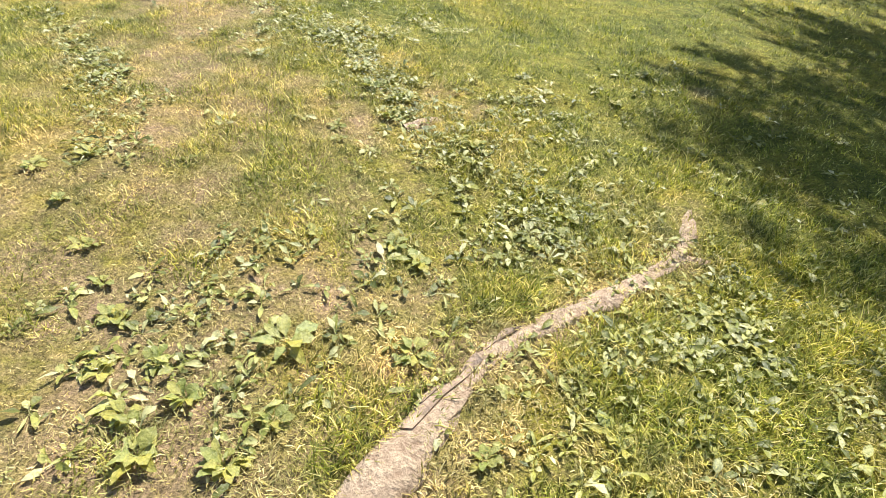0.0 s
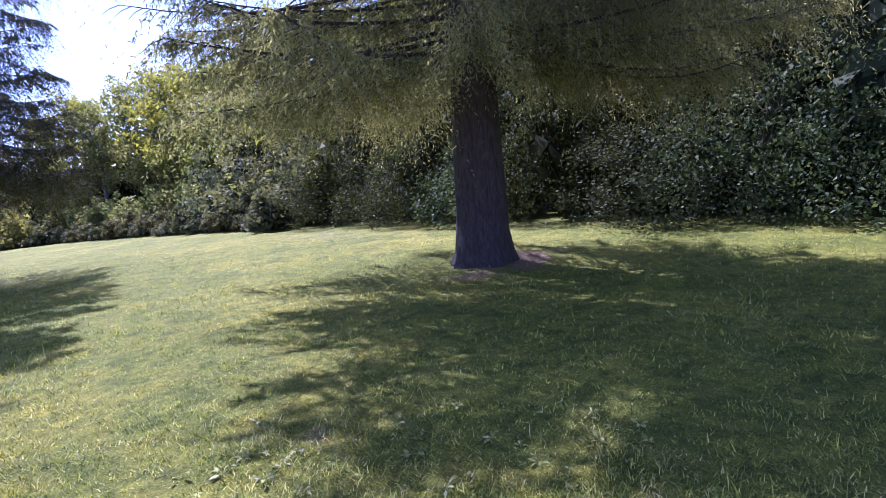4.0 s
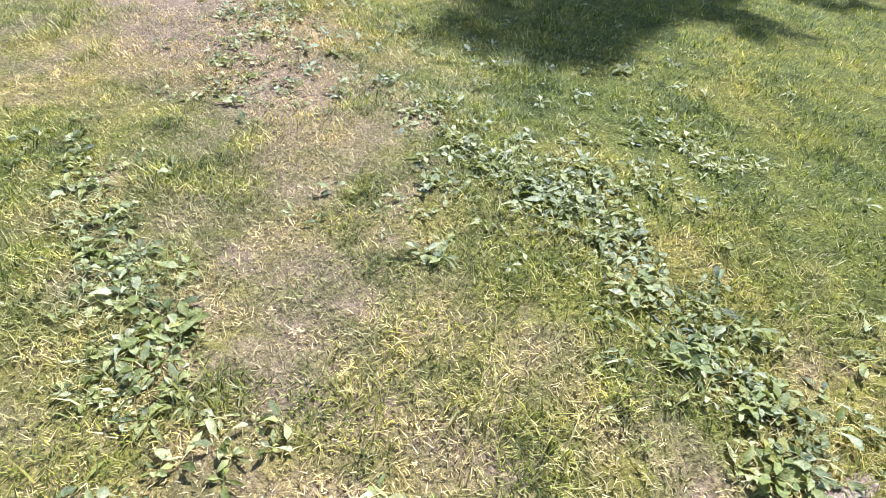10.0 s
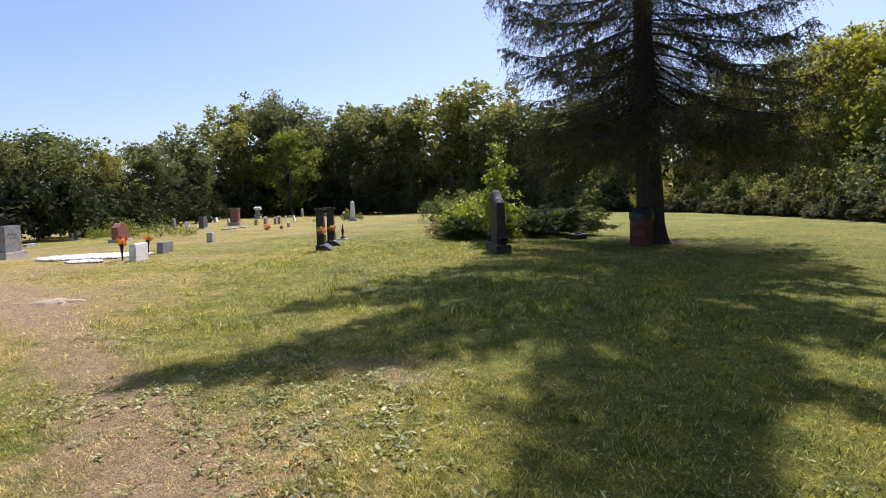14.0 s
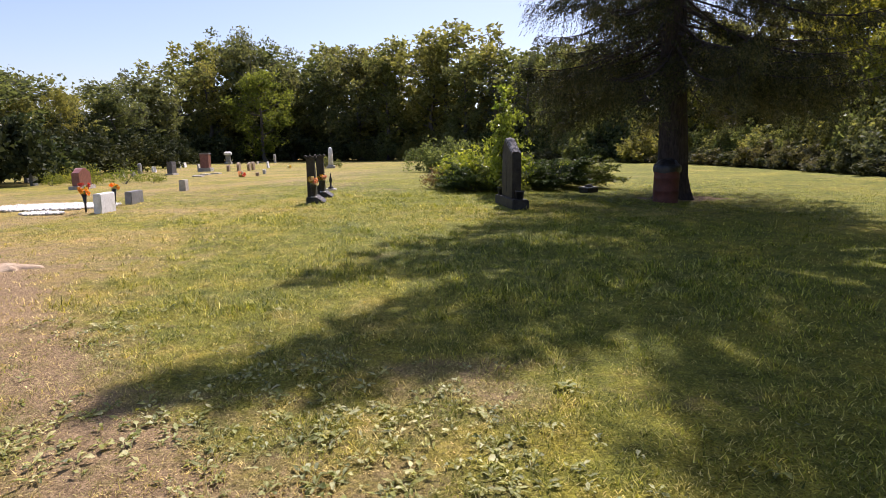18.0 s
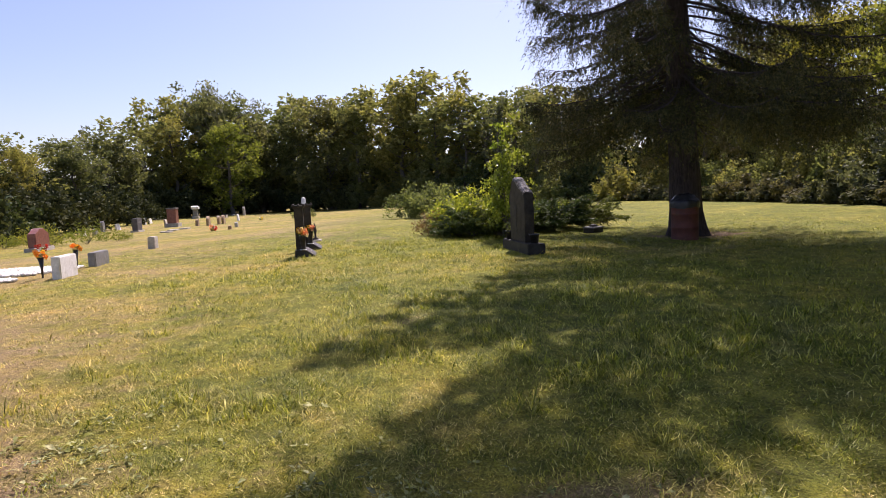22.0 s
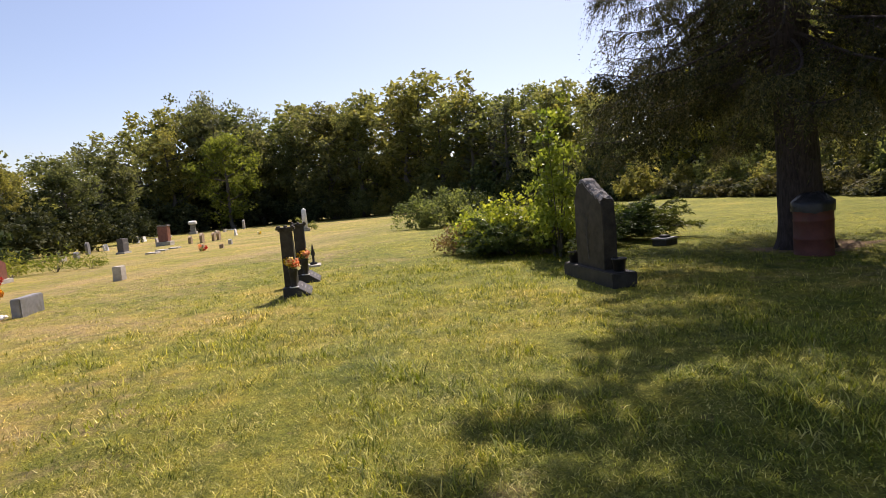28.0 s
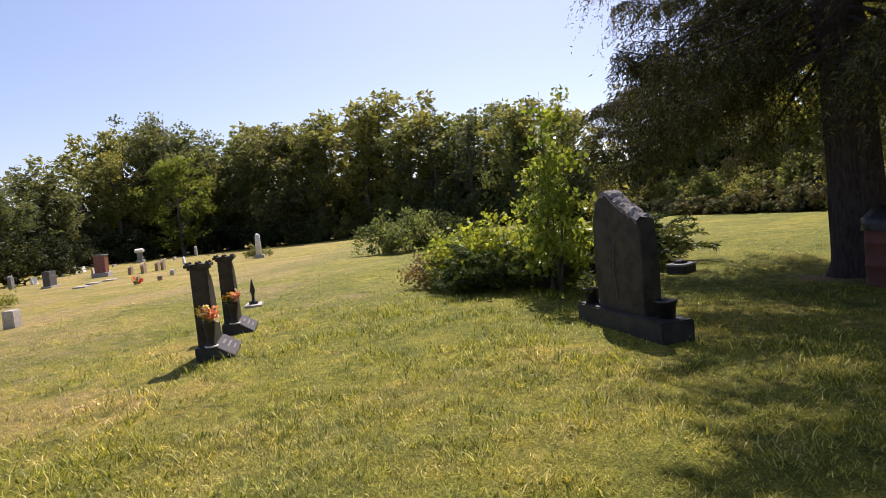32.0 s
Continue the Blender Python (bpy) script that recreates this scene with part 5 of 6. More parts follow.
marker("block_marker", -11.2, 15.3, 0.68, 0.15, 0.42, MARBLE, "white marble block marker with a shaded end", "flat", rough=0.002, group="pair of block markers")
marker("block_marker", -11.75, 17.0, 0.72, 0.15, 0.34, GRANITE_GREY, "blue-grey granite block marker", "flat", rough=0.002, group="pair of block markers")
for bx, by, s in ((-11.56, 15.2, 41), (-12.06, 16.75, 43)):
    pot = thing("flower_cone", Matrix.Translation(at_land(bx, by, -0.03)), "dark metal flower cone beside a block marker", "vase", "flower cones by the block markers")
    part("cone", mesh_np("cone", *lathe([(0.001, 0), (0.016, 0), (0.02, 0.2), (0.05, 0.42), (0.044, 0.42), (0.001, 0.38)], 12), BAG, True), pot)
    bouquet(bx, by, float(land(bx, by)) + 0.37, ((ORANGE, "orange blossoms"), (YELLOW, "gold blossoms"), (ORANGE, "orange blossoms")), 0.2, s, "orange artificial flowers in a cone")
marker("headstone", -19.1, 24.3, 0.95, 0.26, 0.66, GRANITE_RED, "wide red granite headstone on a pale base", "serp", (1.25, 0.42, 0.14, LIMESTONE), rough=0.003)
bouquet(-18.55, 23.75, float(land(-18.55, 23.75)) + 0.02, ((RED, "red blossoms"), (RED, "dark red blossoms")), 0.28, 47, "red artificial flowers before the red headstone")
HS = marker("headstone", -16.5, 16.9, 0.72, 0.26, 0.72, GRANITE_GREY, "grey granite headstone on a rough base", "flat", (1.0, 0.42, 0.22, LIMESTONE), rough=0.003)
bars(HS, 0.134, 0.0, 0.72, 0.4, 2, 0.09, GRANITE_ROUGH)
marker("headstone", -18.2, 17.9, 0.9, 0.26, 0.62, GRANITE_RED, "low reddish granite headstone", "flat", (1.15, 0.4, 0.15, LIMESTONE))
marker("headstone", -24.0, 27.4, 0.42, 0.15, 0.55, GRANITE_GREY, "narrow grey headstone among weeds", "round")
HS = marker("headstone", -24.3, 38.2, 0.85, 0.3, 0.72, GRANITE_MID, "dark grey granite headstone", "flat", (1.1, 0.45, 0.12, LIMESTONE))
bars(HS, 0.154, 0.0, 0.6, 0.5, 1, 0.16, GRANITE_ROUGH)
HS = marker("red_pillar_stone", -25.9, 45.0, 0.72, 0.6, 1.0, GRANITE_RED, "tall red granite block monument on a pale base", "flat", (1.05, 0.9, 0.28, LIMESTONE), rough=0.002)
part("cap", mesh_bm("cap", slab(0.84, 0.68, 0.1, 0.03), GRANITE_ROUGH), HS, "grey cap", Matrix.Translation((0, 0, 1.278)))
HS = marker("urn_monument", -37.8, 71.0, 0.5, 0.5, 0.8, GRANITE_GREY, "grey monument with a white capped top", "flat", (0.85, 0.75, 0.32, LIMESTONE))
part("cap", mesh_bm("cap", slab(0.92, 0.8, 0.42, 0.08, "serp"), MARBLE), HS, "white cap", Matrix.Translation((0, 0, 1.115)))
marker("headstone", -34.5, 77.0, 0.7, 0.25, 1.15, LIMESTONE, "small pale round-topped headstone", "round")
OB = thing("obelisk", grave_place(-17.0, 47.2), "slim white obelisk behind the lawn", "gravestone")
part("plinth", mesh_bm("plinth", slab(0.62, 0.62, 0.22, 0.02), LIMESTONE), OB)
v, f = lathe([(0.001, 0), (0.27, 0), (0.2, 1.28), (0.13, 1.36), (0.001, 1.42)], 4)
part("shaft", mesh_np("shaft", v, f, MARBLE), OB, m=Matrix.Translation((0, 0, 0.2)) @ Euler((0, 0, radians(45))).to_matrix().to_4x4())
marker("small_marker", -13.5, 21.9, 0.36, 0.2, 0.36, LIMESTONE, "small pale stone marker alone on the lawn", "flat")
rng = np.random.default_rng(80)
for mx, my, w, h, material, top in ((-27.1, 30.4, 0.4, 0.7, GRANITE_GREY, "round"), (-25.2, 34.8, 0.55, 0.32, LIMESTONE, "flat"), (-25.6, 36.3, 0.4, 0.4, GRANITE_GREY, "round"), (-28.5, 41.1, 0.4, 0.75, GRANITE_GREY, "round"), (-29.6, 44.3, 0.7, 0.45, MARBLE, "slant"),
                                    (-34.8, 54.2, 0.9, 0.6, GRANITE_GREY, "flat"), (-34.3, 55.1, 0.6, 0.7, MARBLE, "slant"), (-35.7, 58.3, 0.8, 0.5, MARBLE, "slant"), (-26.9, 45.8, 0.5, 0.55, LIMESTONE, "slant"), (-27.0, 47.3, 0.8, 0.3, MARBLE, "flat"),
                                    (-32.8, 66.2, 0.7, 0.3, LIMESTONE, "flat"), (-33.4, 69.5, 1.1, 0.35, LIMESTONE, "flat"), (-24.9, 53.6, 0.7, 0.55, MARBLE, "slant"), (-38.1, 66.7, 0.9, 0.25, LIMESTONE, "flat"), (-21.6, 22.5, 0.7, 0.14, LIMESTONE, "flat"), (-17.8, 37.3, 0.35, 0.3, LIMESTONE, "round")):
    marker("small_marker", mx, my, w, 0.16, h, material, {"round": "small round-topped old grave marker", "flat": "low block grave marker in the grass", "slant": "small leaning pale grave marker"}[top], top, lean=rng.uniform(-0.08, 0.08))
for mx, my in ((-20.6, 34.9), (-21.5, 37.2), (-21.7, 38.8)):
    marker("flat_marker", mx, my, 0.75, 0.5, 0.09, LIMESTONE, "flat pale grave slab in the grass")
for mx, my, h in ((-22.6, 43.6, 0.62), (-22.9, 44.2, 0.66), (-22.6, 45.2, 0.6), (-22.7, 46.1, 0.66), (-17.0, 32.8, 0.34), (-16.5, 33.6, 0.22), (-23.6, 44.0, 0.5)):
    marker("small_marker", mx, my, 0.42 * h / 0.4, 0.16, h, SANDSTONE, "small brown leaning sandstone marker", "round", lean=rng.uniform(-0.2, 0.2), group="cluster of brown markers")
bouquet(-16.9, 32.6, float(land(-16.9, 32.6)) + 0.03, ((RED, "red blossoms"), (PINK, "pink blossoms")), 0.3, 49, "red flowers at a cluster of brown markers")
bouquet(-21.6, 50.3, float(land(-21.6, 50.3)) + 0.03, ((YELLOW, "yellow blossoms"), (WHITE, "white blossoms")), 0.3, 50, "yellow and white flowers at a far marker")

# low box marker by the juniper
BX = thing("box_marker", grave_place(-0.95, 19.7, 0.5), "low grey box marker by the juniper", "gravestone")
part("box", mesh_bm("box", slab(0.3, 0.4, 0.12, 0.012), GRANITE_DARK), BX)
part("top_plate", mesh_bm("top_plate", slab(0.33, 0.43, 0.03, 0.008), GRANITE_GREY), BX, "grey top plate", Matrix.Translation((0, 0, 0.121)))
part("ornament", mesh_np("ornament", *lathe([(0.001, 0), (0.1, 0), (0.11, 0.03), (0.05, 0.05), (0.001, 0.06)], 12), GRANITE_DARK, True), BX, m=Matrix.Translation((0.03, 0.02, 0.151)))

# gravel-covered grave
def gravel_patch(x, y, rx, ry, count, seed, label):
    rng = np.random.default_rng(seed)
    a, q = rng.uniform(0, 6.28, count), np.sqrt(rng.random(count)) * (1 + 0.1 * np.sin(rng.uniform(0, 6.28, count)))
    px, py = x + np.cos(a) * q * rx, y + np.sin(a) * q * ry
    pieces = []
    unit = np.array([(1, 0, 0), (0, 1, 0), (-1, 0, 0), (0, -1, 0), (0, 0, 1), (0, 0, -1)], float)
    tri = np.array([(0, 1, 4), (1, 2, 4), (2, 3, 4), (3, 0, 4), (1, 0, 5), (2, 1, 5), (3, 2, 5), (0, 3, 5)])
    for gx, gy, gz in zip(px, py, land(px, py)):
        pieces.append((unit * rng.uniform(0.03, 0.075, 3) * (1, 1, 0.7) + rng.normal(size=(6, 3)) * 0.006 + (gx, gy, gz + 0.03), tri))
    tagged(new("gravel", mesh_np("gravel", *gather(pieces), GRAVEL)), label, "gravel", kind="stuff")


gravel_patch(-13.4, 16.4, 1.5, 0.75, 1500, 90, "white gravel spread over a grave")
gravel_patch(-12.4, 15.0, 0.45, 0.22, 200, 91, "small patch of white gravel")
gravel_patch(-17.6, 15.4, 0.5, 0.3, 200, 92, "small patch of white gravel")

# pale sand thrown up beside the lane
sa = np.linspace(0, 2 * np.pi, 40, endpoint=False)
wob = 1 + 0.22 * np.sin(3 * sa + 1) + 0.16 * np.sin(5 * sa) + 0.12 * np.sin(9 * sa + 2) + 0.08 * np.sin(14 * sa)
rings = [(np.cos(sa) * q * 0.36 * wob - 8.3, np.sin(sa) * q * 0.2 * wob + 9.98, h) for q, h in ((1.0, -0.03), (0.85, 0.012), (0.6, 0.03), (0.3, 0.042), (0.02, 0.045))]
sv = np.concatenate([np.stack([px, py, land(px, py) + relief(px, py) + h + 0.006 * np.sin(17 * px + 23 * py)], 1) for px, py, h in rings])
sk = np.arange(40)
sf = np.concatenate([np.stack([i * 40 + sk, i * 40 + (sk + 1) % 40, (i + 1) * 40 + (sk + 1) % 40, (i + 1) * 40 + sk], 1) for i in range(4)])
tagged(new("sand", mesh_np("sand", sv, sf, SAND, True)), "small patch of bare pale sand in the lawn", "sand", kind="stuff")

# rusty drum with a black bag, against the western spruce
drum = thing("waste_drum", Matrix.Translation(at_land(0.3, 16.95, -0.01)), "rusty red steel drum lined with a black bag", "barrel")
part("barrel", mesh_np("barrel", *lathe([(0.001, 0), (0.25, 0), (0.262, 0.015), (0.25, 0.03), (0.25, 0.24), (0.26, 0.255), (0.25, 0.27), (0.25, 0.5), (0.26, 0.515), (0.25, 0.53), (0.25, 0.74), (0.264, 0.752), (0.25, 0.765), (0.24, 0.75), (0.235, 0.6), (0.001, 0.58)], 32), RUST, True), drum, "rusty red ribbed barrel")
v, f = lathe([(0.268, 0.64), (0.275, 0.72), (0.27, 0.775), (0.22, 0.80), (0.17, 0.87), (0.09, 0.90), (0.001, 0.885)], 32)
v += np.random.default_rng(3).normal(size=v.shape) * (0.006, 0.006, 0.012)
part("bin_bag", mesh_np("bin_bag", v, f, BAG, True), drum, "black bag folded over the rim")

# ---- exposed roots ----
def root(points, radii, label, seed):
    rng = np.random.default_rng(seed)
    s = np.linspace(0, 1, 34)
    t = np.linspace(0, 1, len(points))
    x, y = np.interp(s, t, [p[0] for p in points]), np.interp(s, t, [p[1] for p in points])
    k = np.array([0.25, 0.5, 0.25])
    for _ in range(2):
        x[1:-1], y[1:-1] = np.convolve(x, k, "valid"), np.convolve(y, k, "valid")
    r = np.interp(s, t, radii)
    line = np.stack([x, y, land(x, y) + relief(x, y) - r * 0.3], 1)
    v, f = tube(line, r, 14)
    ridge = np.tile(0.006 * np.sin(np.arange(14) * 2.7), len(line))
    v[:, 2] += ridge
    mid = np.repeat(line, 14, 0)
    rough = 1.0 if len(points) > 4 else 0.3
    knob = 1 + 0.5 * rough * (lattice(v[:, 0] + v[:, 2], v[:, 1] - v[:, 2], 0.07, seed + 70) - 0.5) + 0.3 * rough * (lattice(v[:, 0], v[:, 1] + v[:, 2], 0.19, seed + 71) - 0.5)
    v = mid + (v - mid) * knob[:, None] * (1, 1, 0.7)
    v += rng.normal(size=v.shape) * 0.005 * rough
    ob = thing("tree_root", Matrix.Identity(4), label, "root", "exposed roots")
    part("root_wood", mesh_np("root_wood", v, f, ROOT_BARK, True), ob)
    # scraps of grey bark still clinging to the worn wood
    grid = v.reshape(len(line), 14, 3)
    for n in range(int(len(points) * 0.9) if len(points) > 4 else 0):
        i, j, w, h = rng.integers(1, 27), rng.integers(0, 14), rng.integers(2, 6), rng.integers(1, 3)
        rows = np.arange(i, i + w + 1)
        cols = (np.arange(j, j + h + 1)) % 14
        q = grid[rows][:, cols] + (grid[rows][:, cols] - line[rows][:, None]) * 0.09 + (0, 0, 0.003)
        q = q + rng.normal(size=q.shape) * 0.0025
        under = q - (grid[rows][:, cols] - line[rows][:, None]) * 0.12
        k = np.array([a * (h + 1) + c for a in range(w) for c in range(h)])
        top = np.stack([k, k + 1, k + h + 2, k + h + 1], 1)
        rim = list(range(h + 1)) + [a * (h + 1) + h for a in range(1, w + 1)] + [w * (h + 1) + c for c in range(h - 1, -1, -1)] + [a * (h + 1) for a in range(w - 1, 0, -1)]
        m = (w + 1) * (h + 1)
        edge = np.array([(a, b, b + m, a + m) for a, b in zip(rim, rim[1:] + rim[:1])])
        part("bark_scrap", mesh_np("bark_scrap", np.concatenate([q.reshape(-1, 3), under.reshape(-1, 3)]), np.concatenate([top, edge]), ROOT_SCRAP), ob, "scrap of weathered bark")


root([(0.22, 1.05), (0.32, 1.36), (0.46, 1.65), (0.53, 1.85), (0.63, 2.0), (0.78, 2.15), (0.95, 2.3), (1.16, 2.55), (1.31, 2.74), (1.345, 2.9), (1.37, 3.1)], [0.105, 0.095, 0.062, 0.05, 0.05, 0.055, 0.06, 0.05, 0.045, 0.035, 0.012], "long pale exposed tree root worn smooth", 1)
root([(1.28, 2.7), (1.36, 2.69), (1.42, 2.7)], [0.03, 0.025, 0.008], "short pale root stub", 2)
root([(-0.14, 3.38), (-0.06, 3.48), (0.02, 3.57)], [0.045, 0.05, 0.03], "short pale piece of exposed root", 3)

# ---- broad-leaved weeds ----
def weed_leaf(length, width):
    """An oval leaf on a short stalk, lying almost flat, with a sunken midrib."""
    s = np.array([0.0, 0.28, 0.5, 0.8, 1.0])
    w = width * np.array([0.07, 0.18, 0.94, 0.8, 0.08])
    mid = np.stack([s * length, 0 * s, length * (0.16 * np.sin(s * 2.6))], 1)
    wave = 0.3 * w * np.array([0, 1.2, -0.6, 1.4, -0.5])
    v = np.concatenate([mid + np.stack([0 * s, w, 0.2 * w + wave], 1), mid, mid + np.stack([0.06 * length * s, -w * 0.9, 0.25 * w - wave], 1)])
    k = np.arange(4)
    return v, np.concatenate([np.stack([k, k + 1, k + 6, k + 5], 1), np.stack([k + 5, k + 6, k + 11, k + 10], 1)])


WEED_LEAF = mesh_np("leaf", *weed_leaf(0.115, 0.028), WEED, True)
SPOTS = [(-0.1, 1.74, 1.15), (0.31, 1.81, 0.9), (0.21, 2.29, 0.85), (0.77, 2.79, 0.8), (-0.45, 1.56, 0.7), (-0.31, 1.26, 0.95), (0.96, 1.69, 0.8), (1.43, 2.25, 0.75), (-1.4, 2.53, 0.7), (-0.55, 4.03, 0.75),
         (-0.22, 3.52, 0.75), (-1.82, 3.39, 0.7), (-0.78, 4.61, 0.8), (1.68, 3.25, 0.9), (-2.46, 7.53, 0.9), (-0.78, 5.91, 0.8), (-0.02, 1.45, 0.7), (0.6, 1.5, 0.6),
         (-1.55, 2.36, 0.75), (-1.3, 2.2, 0.7), (-1.04, 2.01, 0.7), (-0.85, 1.85, 0.6), (-0.71, 1.71, 0.8), (-0.6, 1.5, 0.7), (-0.29, 1.46, 0.8), (-0.42, 1.36, 0.7), (-0.08, 1.29, 0.8), (0.1, 1.2, 0.6), (1.07, 2.14, 0.65), (1.2, 2.05, 0.7),
         (1.34, 2.34, 0.7), (1.51, 2.14, 0.75), (0.99, 1.65, 0.75), (1.25, 1.73, 0.65), (-0.27, 3.66, 0.7), (-0.42, 3.09, 0.55), (0.3, 2.81, 0.6), (0.61, 3.2, 0.6), (0.09, 2.36, 0.8), (-0.23, 2.32, 0.6), (0.78, 2.66, 0.8), (0.65, 2.55, 0.7),
         (-1.47, 4.74, 0.6), (-1.23, 4.48, 0.7), (-0.86, 4.66, 0.75), (-0.73, 4.21, 0.75), (-0.59, 3.92, 0.75), (-0.45, 3.74, 0.8), (-0.19, 3.67, 0.7), (-0.24, 3.46, 0.75), (-0.31, 4.34, 0.5), (0.43, 3.95, 0.6), (0.29, 3.74, 0.6), (0.27, 3.27, 0.8),
         (0.18, 3.33, 0.7), (0.34, 3.1, 0.7), (0.67, 2.99, 0.75), (-0.47, 3.23, 0.6), (1.22, 4.72, 0.6), (1.04, 4.16, 0.6), (-3.6, 6.9, 0.7), (-3.4, 7.2, 0.6), (-3.9, 7.1, 0.65), (-2.3, 5.3, 0.6), (-4.9, 7.0, 0.55)]
GROUP = "plantain weeds in the turf"
wr = np.random.default_rng(100)
for wx, wy, ws in SPOTS:
    ob = thing("plantain_weed", Matrix.LocRotScale(at_land(wx, wy, float(relief(wx, wy))), Euler((0, 0, wr.uniform(0, 6.28))), (ws * 0.8, ws * 0.8, ws * 0.75)), "broad-leaved plantain rosette flat in the dry turf", "weed", GROUP)
    count = int(wr.integers(9, 17))
    for n in range(count):
        part("leaf", WEED_LEAF, ob, m=Matrix.LocRotScale((0, 0, 0.005), Euler((wr.uniform(-0.5, 0.5), wr.uniform(-0.55, 0.12), n * 6.283 / count + wr.uniform(-0.45, 0.45))), Vector((wr.uniform(0.5, 1.15), wr.uniform(0.7, 1.25), 1))))

# the many smaller weeds: patches along both sides of the lane
rng = np.random.default_rng(101)
PATCHES = [(0.2, 2.4, 0.8, 120), (0.9, 2.2, 0.7, 70), (-0.4, 1.5, 0.5, 70), (0.3, 3.2, 0.6, 90), (1.4, 2.3, 0.6, 80), (-0.8, 3.1, 0.6, 14), (-0.6, 5.0, 0.7, 60), (-2.5, 5.2, 0.5, 90), (-2.6, 6.6, 0.6, 70),
           (-3.6, 7.0, 0.5, 130), (-1.2, 6.2, 0.8, 70), (-4.8, 6.9, 0.7, 70), (-5.6, 8.2, 0.6, 60), (-4.5, 8.0, 0.9, 50), (2.2, 3.4, 0.8, 90), (1.2, 4.2, 0.8, 80), (-2.9, 7.3, 0.4, 70), (0.5, 3.9, 0.45, 120),
           (1.15, 1.9, 0.45, 50), (1.5, 2.2, 0.4, 50), (0.95, 2.6, 0.35, 60), (-0.5, 1.6, 0.4, 60), (-0.2, 2.0, 0.5, 60), (0.6, 2.9, 0.5, 80), (-1.3, 4.2, 0.4, 60), (-3.9, 6.5, 0.5, 80), (-1.6, 5.6, 0.9, 40), (-4.0, 7.6, 0.4, 70)]
PATCHES += [(-4.5, 7.0, 0.35, 60), (-3.35, 6.2, 0.3, 60), (-2.75, 6.6, 0.35, 70), (-2.9, 5.9, 0.3, 50), (-5.1, 6.6, 0.3, 60), (-2.95, 5.5, 0.3, 50), (-2.5, 4.8, 0.3, 60), (-2.0, 5.1, 0.25, 40), (-5.8, 8.3, 0.35, 50), (-3.4, 6.9, 0.35, 60), (-0.8, 4.6, 0.25, 50), (-0.4, 5.1, 0.25, 40), (0.85, 1.75, 0.3, 45), (1.15, 2.0, 0.3, 55), (1.45, 2.5, 0.3, 60), (0.8, 1.35, 0.3, 40), (1.7, 2.2, 0.35, 60), (0.75, 2.75, 0.22, 90)]
ROWS_OF_WEEDS = [((-2.93, 4.11), (-2.38, 3.7), 60), ((-2.38, 3.7), (-2.0, 3.36), 90), ((-2.0, 3.36), (-1.62, 3.04), 100), ((-1.62, 3.04), (-1.25, 2.5), 60), ((-1.7, 5.01), (-1.19, 4.55), 100), ((-1.19, 4.55), (-0.77, 4.33), 120), ((-0.77, 4.33), (-0.45, 3.85), 150),
                 ((-0.45, 3.85), (-0.15, 3.5), 120), ((-0.15, 3.5), (0.3, 2.9), 80), ((-3.3, 5.7), (-2.5, 5.3), 40)]
weed_spots = [(px + rng.normal() * pr * 0.6, py + rng.normal() * pr * 0.6) for px, py, pr, count in PATCHES for _ in range(int(count * 0.62))]
for (ax, ay), (bx, by), count in ROWS_OF_WEEDS:
    for _ in range(int(count * 0.68)):
        s = rng.random()
        weed_spots.append((ax + (bx - ax) * s + rng.normal() * 0.1, ay + (by - ay) * s + rng.normal() * 0.1))
lv, lf = weed_leaf(0.053, 0.0105)
pieces = []
for cx, cy in weed_spots:
    cz = float(land(cx, cy) + relief(cx, cy))
    base = rng.uniform(0, 6.28)
    size = rng.uniform(0.4, 1.2)
    for n in range(rng.integers(3, 7)):
        m = Euler((rng.uniform(-0.5, 0.5), rng.uniform(-0.35, 0.15), base + n * 1.3 + rng.uniform(-0.5, 0.5))).to_matrix()
        shape = (rng.uniform(0.5, 1.6), rng.uniform(0.5, 1.4), rng.uniform(0.3, 2.0))
        pieces.append((lv * shape * size @ np.array(m).T + (cx, cy, cz + 0.008), lf))
tagged(new("weeds", mesh_np("weeds", *gather(pieces), WEED, True)), "scattered small broad-leaved weeds in the turf", "weeds", kind="stuff")

# ---- grass ----
WALKED = [(0.4, 0.8), (-0.4, 2.3), (-1.5, 3.2), (-2.9, 4.6), (-3.7, 6.0), (-4.2, 8.5), (-4.6, 11.5), (-4.6, 14.0)]


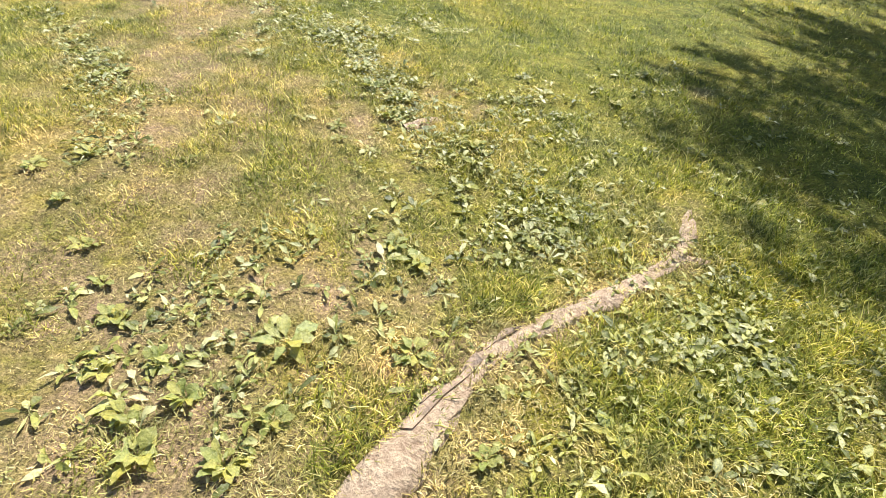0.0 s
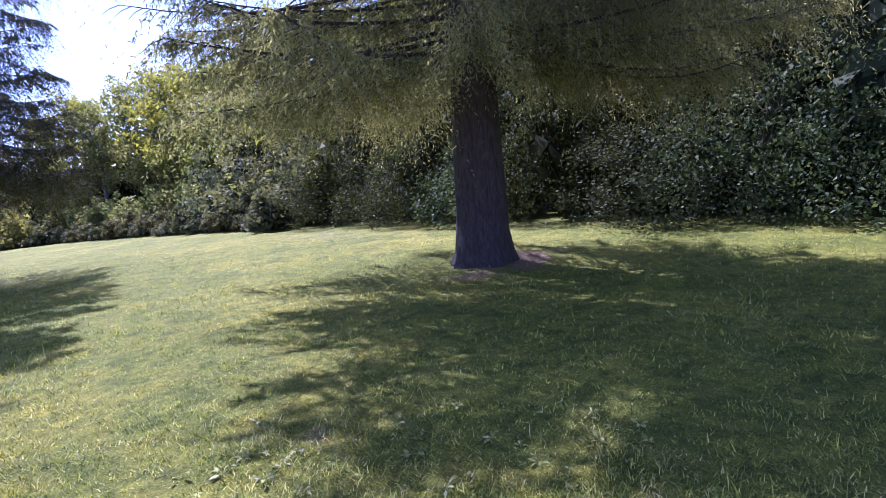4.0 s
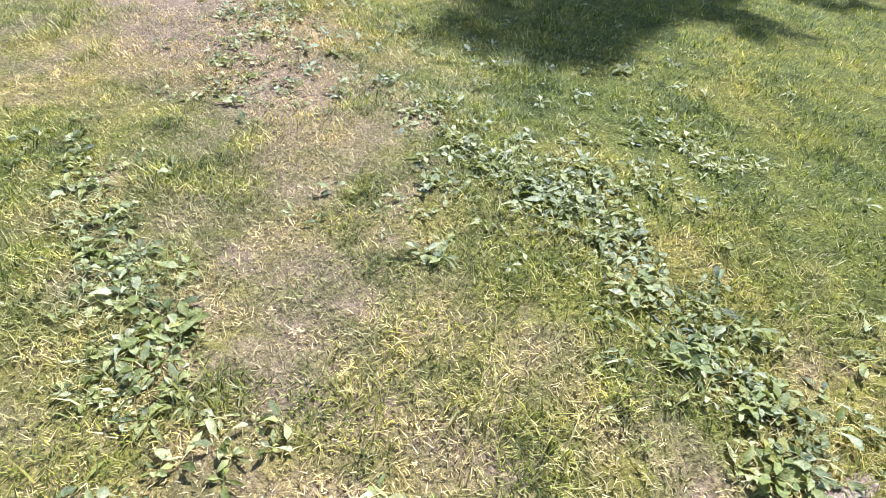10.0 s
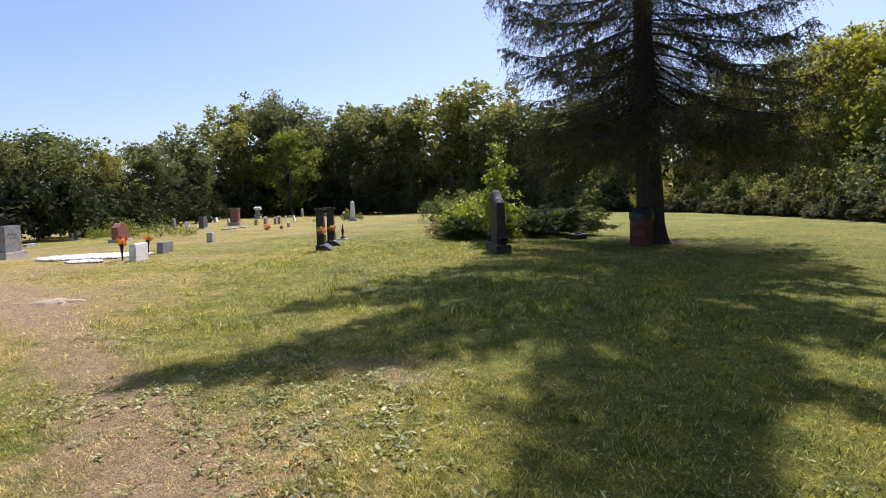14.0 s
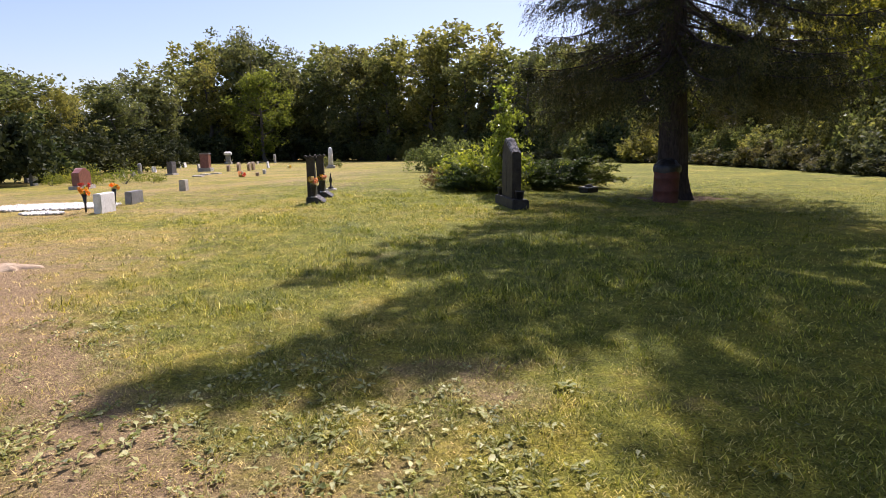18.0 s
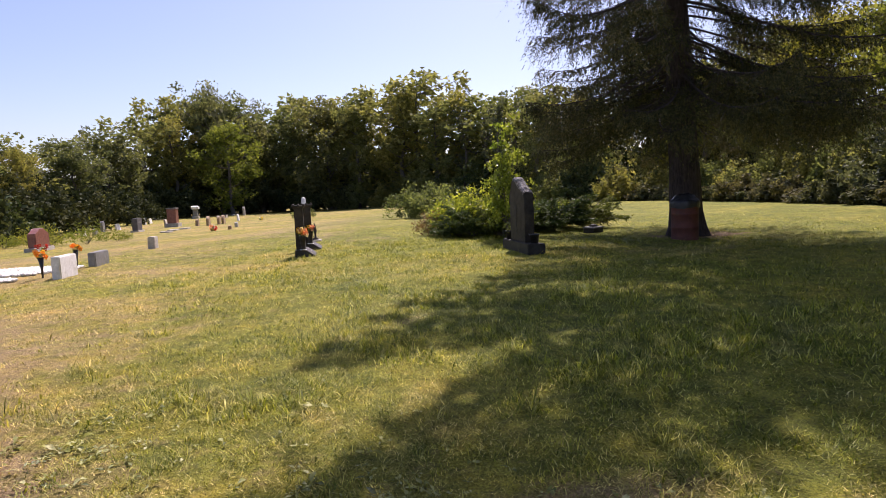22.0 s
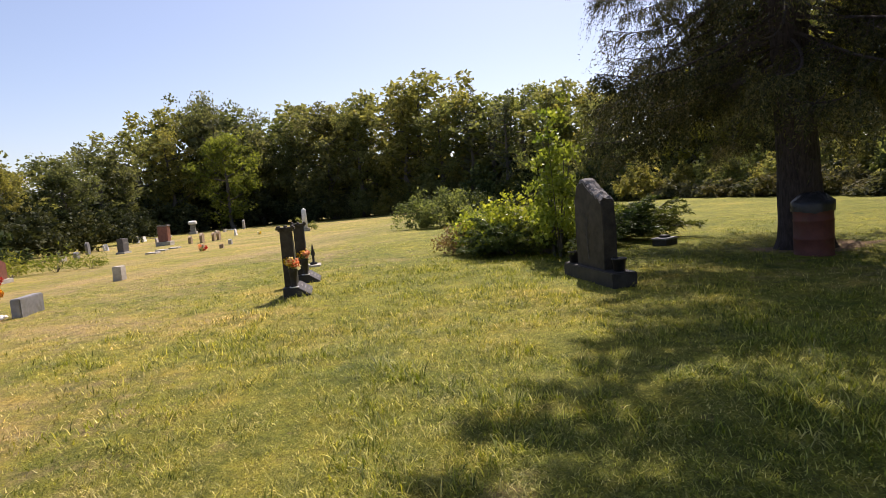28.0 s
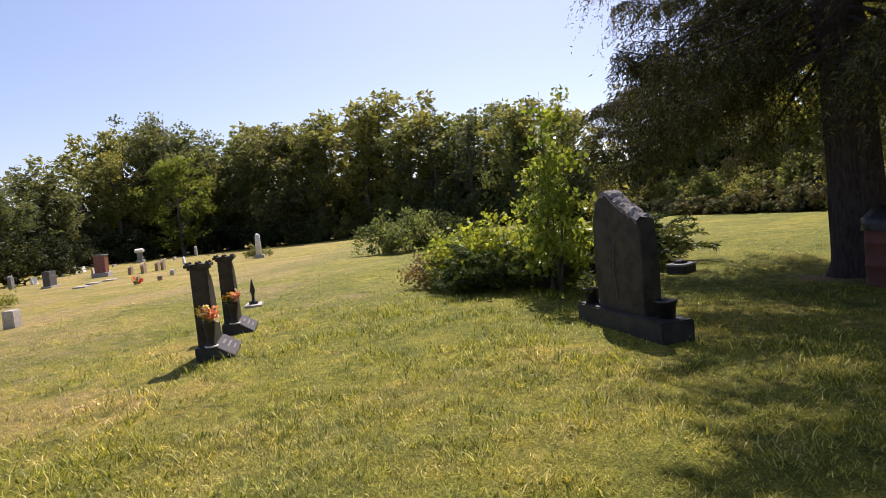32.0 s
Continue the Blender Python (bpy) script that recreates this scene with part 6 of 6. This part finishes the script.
def grass(count, x0, x1, y0, y1, reach, length, width, seed, label, hole=0.0, tris=3, flat=False, tufts=0.0, path=None):
    rng = np.random.default_rng(seed)
    x, y = rng.uniform(x0, x1, count * 3), rng.uniform(y0, y1, count * 3)
    d = from_line(x, y, path or WALKED)
    w = np.clip((wear_at(x, y) + lattice(x, y, 0.2, 9) * 0.9 - 0.52) / 0.38, 0, 1)
    tuft = lattice(x, y, 0.16, 12) * 0.6 + lattice(x, y, 0.7, 13) * 0.4
    keep = (rng.random(len(x)) < np.exp(-((d / reach) ** 2)) * (0.5 + 0.9 * tuft) * (1 - 0.3 * w) * (1 - 0.7 * (litter_at(x, y) > 0.3))) & (d >= hole * rng.random(len(x)))
    keep &= lattice(x, y, 0.42, 31) + 0.25 * (lattice(x, y, 0.13, 32) - 0.5) > tufts
    x, y, w, tuft = x[keep][:count], y[keep][:count], w[keep][:count], tuft[keep][:count]
    n = len(x)
    z = land(x, y) + relief(x, y) - 0.006
    ln = length * rng.uniform(0.5, 1.3, n) * (0.35 + 1.3 * tuft) * (1 - 0.35 * w)
    az = rng.uniform(0, 6.283, n)
    lay = rng.uniform(0.75, 1.5, n) + 0.15 * w
    if flat:
        lay, z, w = rng.uniform(1.2, 1.6, n), z + rng.uniform(0.004, 0.03, n), np.maximum(w, rng.uniform(0.3, 1.0, n) * np.interp(y, [5.5, 8.5], [1.0, 0.4]))
    out = np.stack([np.cos(az), np.sin(az), 0 * az], 1)
    side = np.stack([-np.sin(az), np.cos(az), 0 * az], 1) * (width * rng.uniform(0.6, 1.3, n))[:, None] * 0.5
    foot = np.stack([x, y, z], 1)
    mid = foot + out * (ln * 0.45 * np.sin(lay * 0.6))[:, None] + np.array([0, 0, 1]) * (ln * 0.55 * np.cos(lay * 0.6))[:, None]
    tip = mid + out * (ln * 0.55 * np.sin(lay))[:, None] + np.array([0, 0, 1]) * (ln * 0.5 * np.cos(lay))[:, None]
    if tris == 3:
        v = np.stack([foot - side, foot + side, mid + side * 0.75, mid - side * 0.75, tip], 1).reshape(-1, 3)
        k = np.arange(n)[:, None] * 5
        faces = [k + np.array([0, 1, 2, 3]), k + np.array([3, 2, 4])]
        corners = 5
    else:
        v = np.stack([foot - side, foot + side, tip], 1).reshape(-1, 3)
        faces = [np.arange(n)[:, None] * 3 + np.array([0, 1, 2])]
        corners = 3
    tagged(new("grass", mesh_np("grass", v, faces, BLADES, wear=np.repeat(w, corners), lush=np.repeat(lush_at(x, y), corners))), label, "grass", kind="stuff")


grass(180000, -6.8, 4.5, 0.6, 15.5, 3.0, 0.043, 0.005, 110, "short mown grass, part green, part straw", tris=3)
grass(260000, -13, 11, 1.0, 26, 9.0, 0.05, 0.0095, 111, "mown grass further off", hole=2.5, tris=1)
grass(230000, -6.5, 3.5, 0.8, 15.0, 2.6, 0.036, 0.0036, 112, "clipped straw thatch lying in the lawn", tris=1, flat=True)
grass(20000, -6.5, 4.0, 0.9, 15.0, 2.8, 0.085, 0.005, 113, "longer green tufts missed by the mower", tris=3, tufts=0.62)
grass(140000, -3.2, 2.6, 0.7, 6.0, 1.5, 0.036, 0.0042, 114, "fine mixed grass round the root and the lane", tris=1, path=WALKED[:5])
grass(22000, 0.2, 2.6, 0.8, 3.6, 0.7, 0.066, 0.005, 115, "longer grass beside the root", tris=3, path=[(0.6, 1.3), (1.2, 1.9), (1.8, 2.8)])
grass(36000, -9.0, 3.0, 8.5, 20.0, 3.2, 0.095, 0.0085, 116, "coarse pale green tufts in the lawn by the graves", tris=3, tufts=0.5, path=[(-3.6, 9.5), (-4.4, 12.5), (-5.2, 17.0)])
